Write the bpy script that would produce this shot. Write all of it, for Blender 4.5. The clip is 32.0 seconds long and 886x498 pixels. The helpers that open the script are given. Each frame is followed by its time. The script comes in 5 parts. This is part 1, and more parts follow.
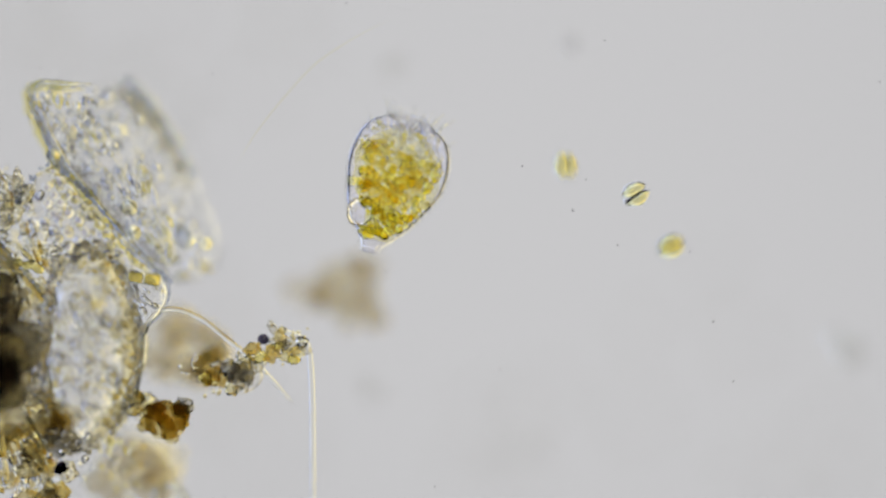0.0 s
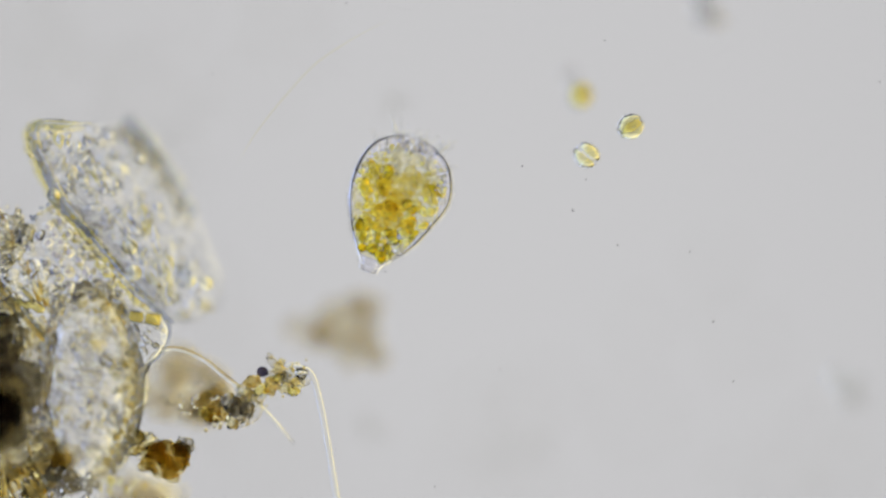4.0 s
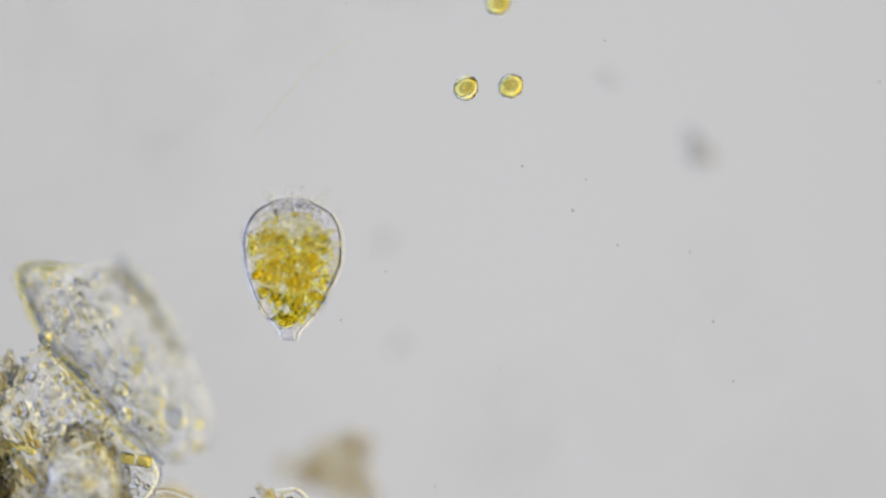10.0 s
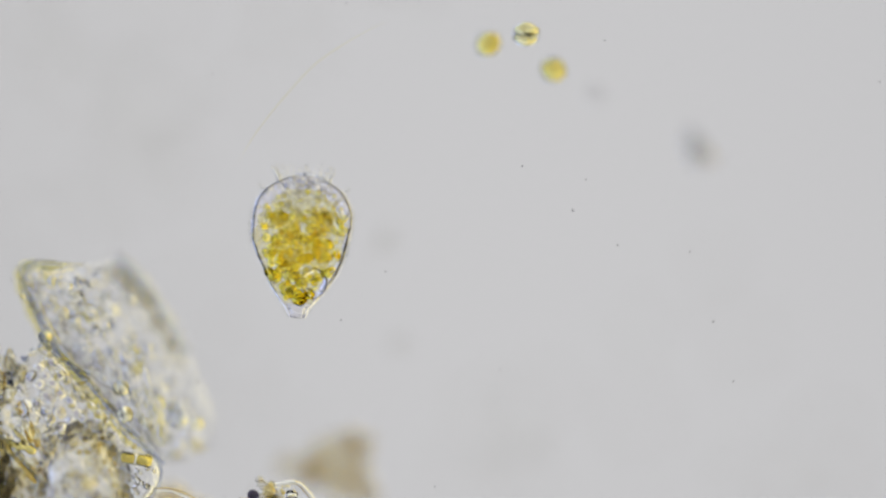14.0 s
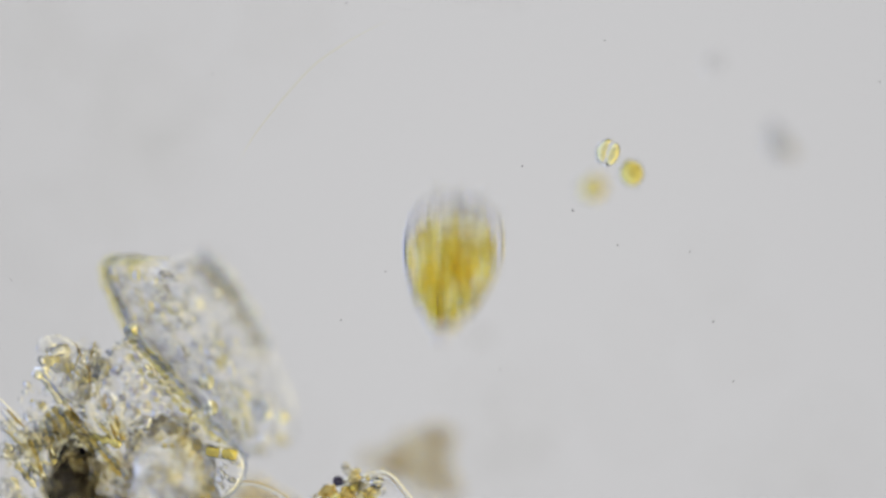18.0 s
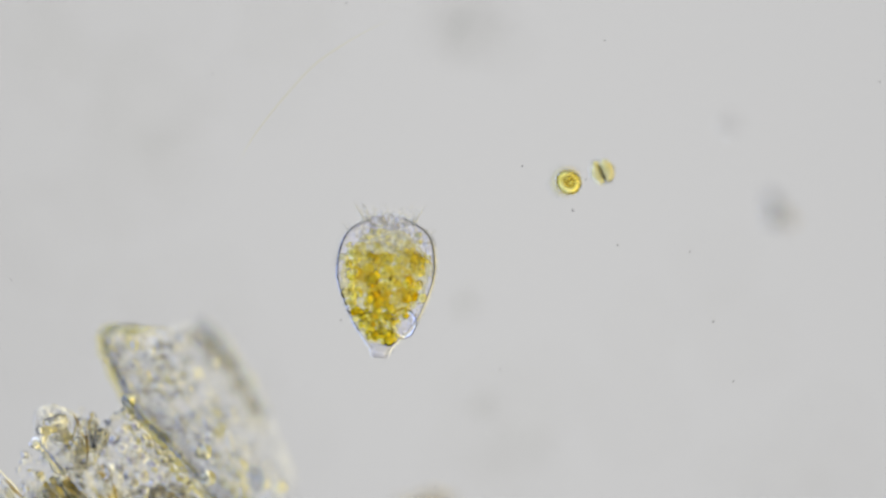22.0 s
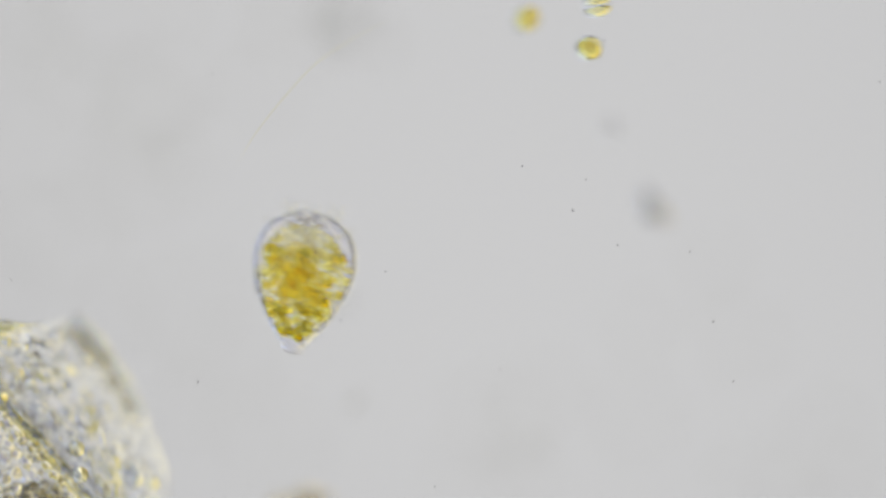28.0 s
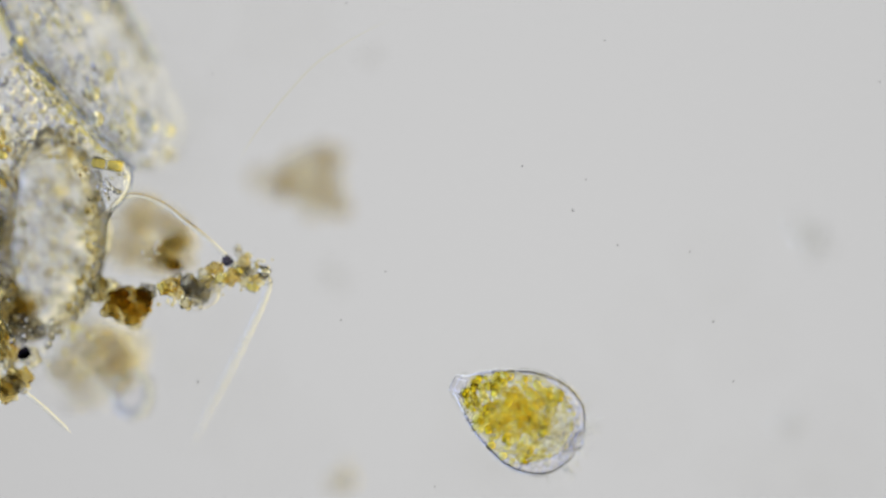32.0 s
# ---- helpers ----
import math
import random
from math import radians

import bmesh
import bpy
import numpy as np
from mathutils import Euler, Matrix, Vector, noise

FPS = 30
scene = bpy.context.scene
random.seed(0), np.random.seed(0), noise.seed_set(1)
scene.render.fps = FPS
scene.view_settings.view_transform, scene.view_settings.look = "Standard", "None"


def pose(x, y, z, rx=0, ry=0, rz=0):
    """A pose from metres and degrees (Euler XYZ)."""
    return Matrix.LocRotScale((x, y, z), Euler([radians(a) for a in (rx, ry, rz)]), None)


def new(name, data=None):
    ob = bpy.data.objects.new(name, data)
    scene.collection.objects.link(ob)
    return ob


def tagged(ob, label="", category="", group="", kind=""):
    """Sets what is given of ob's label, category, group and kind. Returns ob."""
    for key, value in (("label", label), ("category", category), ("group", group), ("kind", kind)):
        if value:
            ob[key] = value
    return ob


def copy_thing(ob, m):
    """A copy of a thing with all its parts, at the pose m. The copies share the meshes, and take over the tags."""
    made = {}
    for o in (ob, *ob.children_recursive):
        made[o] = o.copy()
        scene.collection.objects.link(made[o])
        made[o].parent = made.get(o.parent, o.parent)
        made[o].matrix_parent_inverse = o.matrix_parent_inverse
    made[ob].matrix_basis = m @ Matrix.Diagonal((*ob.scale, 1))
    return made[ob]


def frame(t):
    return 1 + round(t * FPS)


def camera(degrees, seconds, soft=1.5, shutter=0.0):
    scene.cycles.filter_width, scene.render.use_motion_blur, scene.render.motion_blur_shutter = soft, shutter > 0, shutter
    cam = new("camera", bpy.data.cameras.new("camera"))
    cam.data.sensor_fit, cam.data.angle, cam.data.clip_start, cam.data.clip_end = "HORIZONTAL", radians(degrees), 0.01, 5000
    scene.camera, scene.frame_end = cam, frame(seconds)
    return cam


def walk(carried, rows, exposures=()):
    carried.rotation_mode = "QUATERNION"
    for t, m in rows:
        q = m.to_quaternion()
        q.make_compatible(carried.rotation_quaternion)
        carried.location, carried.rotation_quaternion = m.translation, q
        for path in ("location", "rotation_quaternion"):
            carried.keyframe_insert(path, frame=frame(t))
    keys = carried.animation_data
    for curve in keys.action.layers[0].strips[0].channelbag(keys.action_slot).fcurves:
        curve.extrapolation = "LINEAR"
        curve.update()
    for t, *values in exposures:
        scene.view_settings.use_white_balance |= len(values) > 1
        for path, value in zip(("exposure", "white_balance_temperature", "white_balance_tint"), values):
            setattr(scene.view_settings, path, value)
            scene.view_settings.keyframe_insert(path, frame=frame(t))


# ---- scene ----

# A drop of pond water on a glass slide, lit from below, ten thousand times its size: 1 cm here is 1 micrometre there.
G = 0.004            # one grid step of the stage, in metres
HIGH = 71.83         # the lens over the plane in focus
LENS = 5.0

# how far the stage has been pushed, in grid steps: seconds, to the right, down
STAGE = [
    (0, 0, 0), (0.5, 3, -1.5), (1, 1.5, 0), (1.5, 9, 0), (2, -1.5, 18.5), (2.5, 3, 35), (4.5, 0, 87),
    (5, -3, 135), (5.5, -13, 132), (6, -14, 131.5), (7.5, -14, 131), (8, -15, 169.5), (8.5, -13, 300.5),
    (9, -13, 320.5), (9.5, -15, 321.5), (13.5, -15, 321), (15.5, -15, 313), (16, -14, 308.5), (16.5, 29, 306),
    (17, 119.5, 303.5), (17.5, 130, 302), (18, 135, 309.5), (18.5, 130, 309), (19, 131, 321), (19.5, 130, 436.5),
    (20, 131, 434), (24.5, 131, 433), (26.5, 32, 431), (27, -54, 441), (27.5, -103, 432), (28, -95, 428),
    (28.5, -72, 439), (29, -73, 441), (29.5, -69, 436), (30, -58, 286), (30.5, -65, -84), (31, -68, -199),
    (31.5, -67, -192), (32, -67, -202)]


def glide(rows, t, smooth=False):
    """The row at t: rows of time and numbers, joined by curves that never overshoot, or by rounder ones if smooth."""
    k = max(i for i in range(len(rows) - 1) if rows[i][0] <= t or i == 0)
    h = rows[k + 1][0] - rows[k][0]
    f = min(max((t - rows[k][0]) / h, 0), 1)
    out = []
    for c in range(1, len(rows[0])):
        def slope(i):
            if i <= 0 or i >= len(rows) - 1:
                return 0.0
            if smooth:
                return (rows[i + 1][c] - rows[i - 1][c]) / (rows[i + 1][0] - rows[i - 1][0])
            l = (rows[i][c] - rows[i - 1][c]) / (rows[i][0] - rows[i - 1][0])
            r = (rows[i + 1][c] - rows[i][c]) / (rows[i + 1][0] - rows[i][0])
            return 0.0 if l * r <= 0 else 2 * l * r / (l + r)
        p, q, m, n = rows[k][c], rows[k + 1][c], slope(k) * h, slope(k + 1) * h
        out.append(p * (2 * f ** 3 - 3 * f * f + 1) + m * (f ** 3 - 2 * f * f + f) + q * (3 * f * f - 2 * f ** 3) + n * (f ** 3 - f * f))
    return out


TENTHS = [k / 10 for k in range(321)]
RIDE = [(t, *glide(STAGE, t)) for t in TENTHS]


# the focus knob: seconds, and how far the lens is raised
FOCUS = [(0, 0), (8, 0), (9, 0.08), (13.5, 0.1), (16, 0.22), (24.5, 0.22), (30, 0.22), (32, 0.18)]
RAISED = {t: glide(FOCUS, t)[0] for t in TENTHS}


def at(u, v, z=0.0):
    """A place on the stage from grid steps: to the right of and down from the first view's corner."""
    return Vector(((u - 784) * G, (441 - v) * G, z))


cam = camera(LENS, 32.0, soft=2.6, shutter=0.35)
cam.data.dof.use_dof = True
cam.data.dof.focus_distance = HIGH
cam.data.dof.aperture_fstop = 0.055
walk(cam, [(t, pose(-dx * G, dy * G, HIGH + RAISED[t])) for t, dx, dy in RIDE],
     [(0, -0.03, 6505, 9.3), (17, -0.015, 6505, 9.3), (21, 0.005, 6570, 7.8), (25, 0.015, 6570, 7.8), (29, 0.015, 6530, 8.3), (30.5, 0.01, 6580, 7.6), (32, 0.01, 6560, 7.8)])

# ---- light ----
# light goes through many skins here
scene.cycles.max_bounces = 32
scene.cycles.transmission_bounces = 32
scene.cycles.transparent_max_bounces = 24

world = bpy.data.worlds.new("dim_room")
scene.world = world
world.use_nodes = True
world.node_tree.nodes["Background"].inputs["Color"].default_value = (0.9, 0.93, 1.0, 1)
world.node_tree.nodes["Background"].inputs["Strength"].default_value = 0.15


# ---- materials ----
def nodes_of(name):
    m = bpy.data.materials.new(name)
    m.use_nodes = True
    nt = m.node_tree
    for n in list(nt.nodes):
        nt.nodes.remove(n)
    return m, nt, nt.nodes.new("ShaderNodeOutputMaterial")


def rgb(c):
    return (*c, 1.0)


def tissue(name, light, dark, ior=1.05, rough=0.0, scale=8.0, bump=0.0, clear=0.0, island=0.0, deep=0.02):
    """Wet living matter that light goes through: refracting, tinted, its tint mottled between two colours.
    clear: the share that passes straight through."""
    m, nt, out = nodes_of(name)
    tex = nt.nodes.new("ShaderNodeTexCoord")
    noise_n = nt.nodes.new("ShaderNodeTexNoise")
    noise_n.inputs["Scale"].default_value = scale
    noise_n.inputs["Detail"].default_value = 5
    nt.links.new(tex.outputs["Object"], noise_n.inputs["Vector"])
    ramp = nt.nodes.new("ShaderNodeValToRGB")
    ramp.color_ramp.elements[0].position, ramp.color_ramp.elements[0].color = 0.36, rgb(dark)
    ramp.color_ramp.elements[1].position, ramp.color_ramp.elements[1].color = 0.64, rgb(light)
    value = noise_n.outputs["Fac"]
    if island:
        info = nt.nodes.new("ShaderNodeObjectInfo")
        geo = nt.nodes.new("ShaderNodeNewGeometry")
        add = nt.nodes.new("ShaderNodeMath")
        add.operation = "ADD"
        nt.links.new(info.outputs["Random"], add.inputs[0])
        nt.links.new(geo.outputs["Random Per Island"], add.inputs[1])
        wrap = nt.nodes.new("ShaderNodeMath")
        wrap.operation = "FRACT"
        nt.links.new(add.outputs[0], wrap.inputs[0])
        mixv = nt.nodes.new("ShaderNodeMix")
        mixv.inputs["Factor"].default_value = island
        nt.links.new(noise_n.outputs["Fac"], mixv.inputs["A"])
        nt.links.new(wrap.outputs[0], mixv.inputs["B"])
        value = mixv.outputs["Result"]
    nt.links.new(value, ramp.inputs["Fac"])
    normal = None
    if bump:
        bn = nt.nodes.new("ShaderNodeBump")
        bn.inputs["Strength"].default_value = bump
        bn.inputs["Distance"].default_value = deep
        fine = nt.nodes.new("ShaderNodeTexNoise")
        fine.inputs["Scale"].default_value = scale * 3
        fine.inputs["Detail"].default_value = 3
        nt.links.new(tex.outputs["Object"], fine.inputs["Vector"])
        nt.links.new(fine.outputs["Fac"], bn.inputs["Height"])
        normal = bn.outputs["Normal"]

    def bend(colour, n):
        ref = nt.nodes.new("ShaderNodeBsdfRefraction")
        ref.inputs["IOR"].default_value = n
        ref.inputs["Roughness"].default_value = rough
        nt.links.new(colour, ref.inputs["Color"])
        if normal:
            nt.links.new(normal, ref.inputs["Normal"])
        return ref.outputs[0]

    last = bend(ramp.outputs["Color"], ior)
    if clear:
        tr = nt.nodes.new("ShaderNodeBsdfTransparent")
        nt.links.new(ramp.outputs["Color"], tr.inputs["Color"])
        mx = nt.nodes.new("ShaderNodeMixShader")
        mx.inputs[0].default_value = clear
        nt.links.new(last, mx.inputs[1])
        nt.links.new(tr.outputs[0], mx.inputs[2])
        last = mx.outputs[0]
    nt.links.new(last, out.inputs["Surface"])
    return m


def glass_sheet(name):
    """Flat clean glass: straight through, with a faint gloss."""
    m, nt, out = nodes_of(name)
    tr = nt.nodes.new("ShaderNodeBsdfTransparent")
    gl = nt.nodes.new("ShaderNodeBsdfGlossy")
    gl.inputs["Roughness"].default_value = 0.02
    fr = nt.nodes.new("ShaderNodeFresnel")
    fr.inputs["IOR"].default_value = 1.12
    mx = nt.nodes.new("ShaderNodeMixShader")
    nt.links.new(fr.outputs[0], mx.inputs[0])
    nt.links.new(tr.outputs[0], mx.inputs[1])
    nt.links.new(gl.outputs[0], mx.inputs[2])
    nt.links.new(mx.outputs[0], out.inputs["Surface"])
    return m


def lamp_glow(name):
    m, nt, out = nodes_of(name)
    em = nt.nodes.new("ShaderNodeEmission")
    em.inputs["Color"].default_value = (0.985, 0.985, 1.0, 1)
    # brightest a little off its middle; past the direct view an added ring, yellow on one side and blue on the other,
    # that colours refracting edges
    tex = nt.nodes.new("ShaderNodeTexCoord")
    gap = nt.nodes.new("ShaderNodeVectorMath")
    gap.operation = "DISTANCE"
    gap.inputs[1].default_value = (1.2, 1.3, 0)
    nt.links.new(tex.outputs["Object"], gap.inputs[0])
    fall = nt.nodes.new("ShaderNodeMapRange")
    fall.inputs["From Min"].default_value, fall.inputs["From Max"].default_value = 2.0, 11.5
    fall.inputs["To Min"].default_value, fall.inputs["To Max"].default_value = 0.607, 0.54
    nt.links.new(gap.outputs["Value"], fall.inputs["Value"])
    out_from = nt.nodes.new("ShaderNodeVectorMath")
    out_from.operation = "LENGTH"
    nt.links.new(tex.outputs["Object"], out_from.inputs[0])
    reach = nt.nodes.new("ShaderNodeMapRange")
    reach.inputs["From Min"].default_value, reach.inputs["From Max"].default_value = 9.0, 34.0
    nt.links.new(out_from.outputs["Value"], reach.inputs["Value"])

    def rim(last, stops):
        ramp = nt.nodes.new("ShaderNodeValToRGB")
        el = ramp.color_ramp.elements
        el[0].position, el[0].color = 0.0, (0.988, 0.98, 1.0, 1)
        el[1].position, el[1].color = 1.0, last
        for where, colour in stops:
            el.new(where).color = colour
        nt.links.new(reach.outputs["Result"], ramp.inputs["Fac"])
        return ramp.outputs["Color"]

    warm = rim((0.45, 0.39, 0.27, 1), ((0.06, (1.0, 0.985, 0.95, 1)), (0.2, (0.9, 0.85, 0.62, 1)), (0.36, (0.86, 0.75, 0.35, 1)), (0.6, (0.72, 0.63, 0.36, 1))))
    cold = rim((0.3, 0.34, 0.56, 1), ((0.06, (0.96, 0.975, 1.0, 1)), (0.2, (0.74, 0.83, 1.0, 1)), (0.36, (0.48, 0.6, 1.0, 1)), (0.6, (0.45, 0.52, 0.9, 1))))
    apart = nt.nodes.new("ShaderNodeSeparateXYZ")
    nt.links.new(tex.outputs["Object"], apart.inputs[0])
    side = nt.nodes.new("ShaderNodeMapRange")
    side.inputs["From Min"].default_value, side.inputs["From Max"].default_value = -9.0, 9.0
    nt.links.new(apart.outputs["X"], side.inputs["Value"])
    fringe = nt.nodes.new("ShaderNodeMix")
    fringe.data_type = "RGBA"
    nt.links.new(side.outputs["Result"], fringe.inputs["Factor"])
    nt.links.new(warm, fringe.inputs[6])
    nt.links.new(cold, fringe.inputs[7])
    nt.links.new(fringe.outputs[2], em.inputs["Color"])
    # the added ring is made brighter to give droplets and grains their glints
    gain = nt.nodes.new("ShaderNodeMapRange")
    gain.inputs["From Min"].default_value, gain.inputs["From Max"].default_value = 10.7, 12.5
    gain.inputs["To Min"].default_value, gain.inputs["To Max"].default_value = 1.0, 2.7
    nt.links.new(out_from.outputs["Value"], gain.inputs["Value"])
    strong = nt.nodes.new("ShaderNodeMath")
    strong.operation = "MULTIPLY"
    nt.links.new(fall.outputs["Result"], strong.inputs[0])
    nt.links.new(gain.outputs["Result"], strong.inputs[1])
    cloud = nt.nodes.new("ShaderNodeTexNoise")
    cloud.inputs["Scale"].default_value = 0.16
    cloud.inputs["Detail"].default_value = 3
    nt.links.new(tex.outputs["Object"], cloud.inputs["Vector"])
    frost = nt.nodes.new("ShaderNodeMapRange")
    frost.inputs["To Min"].default_value, frost.inputs["To Max"].default_value = 0.93, 1.07
    nt.links.new(cloud.outputs["Fac"], frost.inputs["Value"])
    uneven = nt.nodes.new("ShaderNodeMath")
    uneven.operation = "MULTIPLY"
    nt.links.new(strong.outputs[0], uneven.inputs[0])
    nt.links.new(frost.outputs["Result"], uneven.inputs[1])
    nt.links.new(uneven.outputs[0], em.inputs["Strength"])
    nt.links.new(em.outputs[0], out.inputs["Surface"])
    return m


def solid(name, light, dark, rough=0.8, scale=6.0):
    m, nt, out = nodes_of(name)
    tex = nt.nodes.new("ShaderNodeTexCoord")
    nz = nt.nodes.new("ShaderNodeTexNoise")
    nz.inputs["Scale"].default_value = scale
    nz.inputs["Detail"].default_value = 6
    nt.links.new(tex.outputs["Object"], nz.inputs["Vector"])
    ramp = nt.nodes.new("ShaderNodeValToRGB")
    ramp.color_ramp.elements[0].position, ramp.color_ramp.elements[0].color = 0.35, rgb(dark)
    ramp.color_ramp.elements[1].position, ramp.color_ramp.elements[1].color = 0.65, rgb(light)
    nt.links.new(nz.outputs["Fac"], ramp.inputs["Fac"])
    bs = nt.nodes.new("ShaderNodeBsdfPrincipled")
    bs.inputs["Roughness"].default_value = rough
    nt.links.new(ramp.outputs["Color"], bs.inputs["Base Color"])
    nt.links.new(bs.outputs[0], out.inputs["Surface"])
    return m


GLASS = glass_sheet("clean_glass")
GLOW = lamp_glow("lamp_diffuser")
BLACK = solid("black_metal", (0.03, 0.03, 0.03), (0.015, 0.015, 0.015), 0.5)
PELLICLE = tissue("pellicle", (0.996, 0.994, 1.0), (0.98, 0.977, 0.995), 1.03, bump=0.2, scale=10)
AMBER = tissue("amber_granule", (1.0, 0.988, 0.75), (0.993, 0.957, 0.57), 1.13, scale=5, island=0.8)
OCHRE = tissue("ochre_granule", (0.998, 0.97, 0.65), (0.975, 0.912, 0.48), 1.12, scale=5, island=0.8)
PALE = tissue("pale_yellow_granule", (0.998, 0.985, 0.84), (0.98, 0.945, 0.66), 1.06, scale=5, island=0.8)
CLEAR = tissue("clear_droplet", (1.0, 0.998, 0.98), (0.97, 0.974, 0.99), 1.2, scale=3, island=0.85)
CRUMB = tissue("pale_crumb", (0.985, 0.98, 0.96), (0.935, 0.925, 0.885), 1.08, bump=1.0, scale=10, deep=0.05)
# tinted bluish to stand in for colour fringes; the mouth lip shares it
SLATE = tissue("bluish_fringe_tint", (0.97, 0.975, 0.99), (0.91, 0.925, 0.965), 1.12, scale=3, island=0.8)
OIL = tissue("oil_droplet", (1.0, 0.997, 0.95), (0.998, 0.985, 0.88), 1.2)
VACUOLE = tissue("watery_vacuole", (0.997, 0.995, 1.0), (0.988, 0.986, 1.0), 0.93)
AIR = tissue("slimy_bubble", (0.98, 0.98, 0.985), (0.955, 0.955, 0.965), 1.06)
FLAKE = tissue("pale_plant_tissue", (0.992, 0.992, 0.99), (0.965, 0.964, 0.958), 1.055, bump=1.0, scale=6, deep=0.08)
SHEET = tissue("cell_sheet", (0.98, 0.976, 0.966), (0.94, 0.932, 0.912), 1.06, bump=1.0, scale=7, deep=0.04)
WALL = tissue("brown_cell_wall", (0.975, 0.962, 0.92), (0.905, 0.884, 0.82), 1.08, bump=1.0, scale=10, deep=0.06)
INNER = tissue("grainy_cell_sap", (0.968, 0.964, 0.952), (0.915, 0.907, 0.885), 1.1, bump=1.0, scale=8, deep=0.06)
BROWN = tissue("brown_grain", (0.955, 0.9, 0.7), (0.84, 0.75, 0.48), 1.04, bump=0.6, scale=10, island=0.6)
HUMUS = tissue("amber_humus", (0.945, 0.913, 0.775), (0.82, 0.752, 0.53), 1.03, bump=1.0, scale=14, deep=0.03)
LOAM = tissue("grey_brown_humus", (0.957, 0.948, 0.91), (0.855, 0.834, 0.77), 1.04, bump=0.8, scale=10)
DARK = tissue("dark_humus", (0.875, 0.865, 0.845), (0.65, 0.64, 0.62), 1.04, bump=0.6, scale=6)
INK = tissue("dark_spore", (0.45, 0.42, 0.5), (0.2, 0.19, 0.26), 1.04, scale=6)
STRAW = tissue("straw_fibre", (0.99, 0.972, 0.87), (0.925, 0.88, 0.69), 1.08, bump=0.3, scale=6, island=0.7)
HAIR = tissue("cilium_hair", (0.997, 0.997, 0.99), (0.98, 0.98, 0.975), 1.07)
THREAD = tissue("pale_thread", (1.0, 0.996, 0.975), (0.985, 0.982, 0.95), 1.1)
SKIN = tissue("alga_wall", (0.985, 0.987, 0.99), (0.96, 0.965, 0.975), 1.025)
CHLORO = tissue("yellow_chloroplast", (0.99, 0.962, 0.76), (0.93, 0.88, 0.58), 1.1, scale=9)
GOLD = tissue("golden_plastid", (0.985, 0.955, 0.68), (0.93, 0.86, 0.48), 1.08, scale=8)
SMUDGE = tissue("brown_floc", (0.979, 0.969, 0.937), (0.938, 0.915, 0.858), 1.02, scale=6)
GREY = tissue("grey_floc", (0.955, 0.955, 0.955), (0.88, 0.88, 0.885), 1.02, scale=6)
SMUT = tissue("pale_grey_speck", (0.975, 0.975, 0.975), (0.94, 0.94, 0.945), 1.02, scale=6)
SLIME = tissue("thin_slime", (0.982, 0.981, 0.977), (0.94, 0.937, 0.928), 1.02, bump=0.6, scale=4, deep=0.04)
# its blue stands in for the lens's colour fringe on dark edges
INDIGO = tissue("dark_fringe_blue", (0.905, 0.918, 0.952), (0.785, 0.807, 0.865), 1.035, bump=0.5, scale=6, deep=0.03)
FAINT = tissue("faint_floc", (0.994, 0.994, 0.992), (0.985, 0.985, 0.98), 1.01, scale=6)
DUST = tissue("dust", (0.8, 0.79, 0.8), (0.66, 0.65, 0.66), 1.02)


def tint_only(name, light, dark, scale):
    """Coloured jelly of the water's own index: it stains light and bends none."""
    m = tissue(name, light, dark, 1.0, scale=scale, clear=1.0)
    return m


PLASM = tint_only("yellow_plasm", (0.997, 0.988, 0.89), (0.978, 0.95, 0.76), 9)
TAIL = tissue("clear_tail", (0.99, 0.988, 0.98), (0.95, 0.95, 0.955), 1.05, bump=1.0, scale=14, deep=0.02)
HALO = tissue("thin_halo", (1.0, 1.0, 1.0), (0.998, 0.998, 0.999), 1.013)
HAZE = tint_only("hazy_smear", (0.994, 0.994, 0.9935), (0.984, 0.984, 0.983), 3)
DIMMING = tint_only("breath_mark", (0.997, 0.997, 0.996), (0.992, 0.992, 0.991), 3)
LILAC = tissue("lilac_core", (0.955, 0.95, 0.985), (0.92, 0.91, 0.965), 1.02)
GRAINY = tissue("clear_granule", (0.995, 0.993, 0.975), (0.955, 0.955, 0.96), 1.11, scale=3, island=0.85)
FOOD = tint_only("golden_food_mass", (0.988, 0.968, 0.84), (0.96, 0.915, 0.68), 6)
SCRATCH = tissue("old_scratch", (1.0, 0.998, 0.97), (0.998, 0.992, 0.95), 1.0125, scale=4)


# ---- builders ----
def mesh_ob(name, bm, mat, parent=None, label="", smooth=True):
    me = bpy.data.meshes.new(name)
    bm.to_mesh(me)
    bm.free()
    me.materials.append(mat)
    if smooth:
        me.polygons.foreach_set("use_smooth", [True] * len(me.polygons))
    ob = new(name, me)
    ob.parent = parent
    if label:
        ob["label"] = label
    return ob


def part(name, bm, mat, parent, label=""):
    return mesh_ob(name, bm, mat, parent, label)


def holder(name, m, label, category, group="", kind=""):
    ob = new(name)
    ob.matrix_basis = m
    ob.empty_display_size = 0.1
    return tagged(ob, label, category, group, kind)


ICO = {}


def ico(sub):
    """The corners and faces of a unit ball, kept for use again."""
    if sub not in ICO:
        t = bmesh.new()
        bmesh.ops.create_icosphere(t, subdivisions=sub, radius=1.0)
        t.verts.index_update()
        ICO[sub] = ([v.co.normalized() for v in t.verts], [tuple(v.index for v in f.verts) for f in t.faces])
        t.free()
    return ICO[sub]


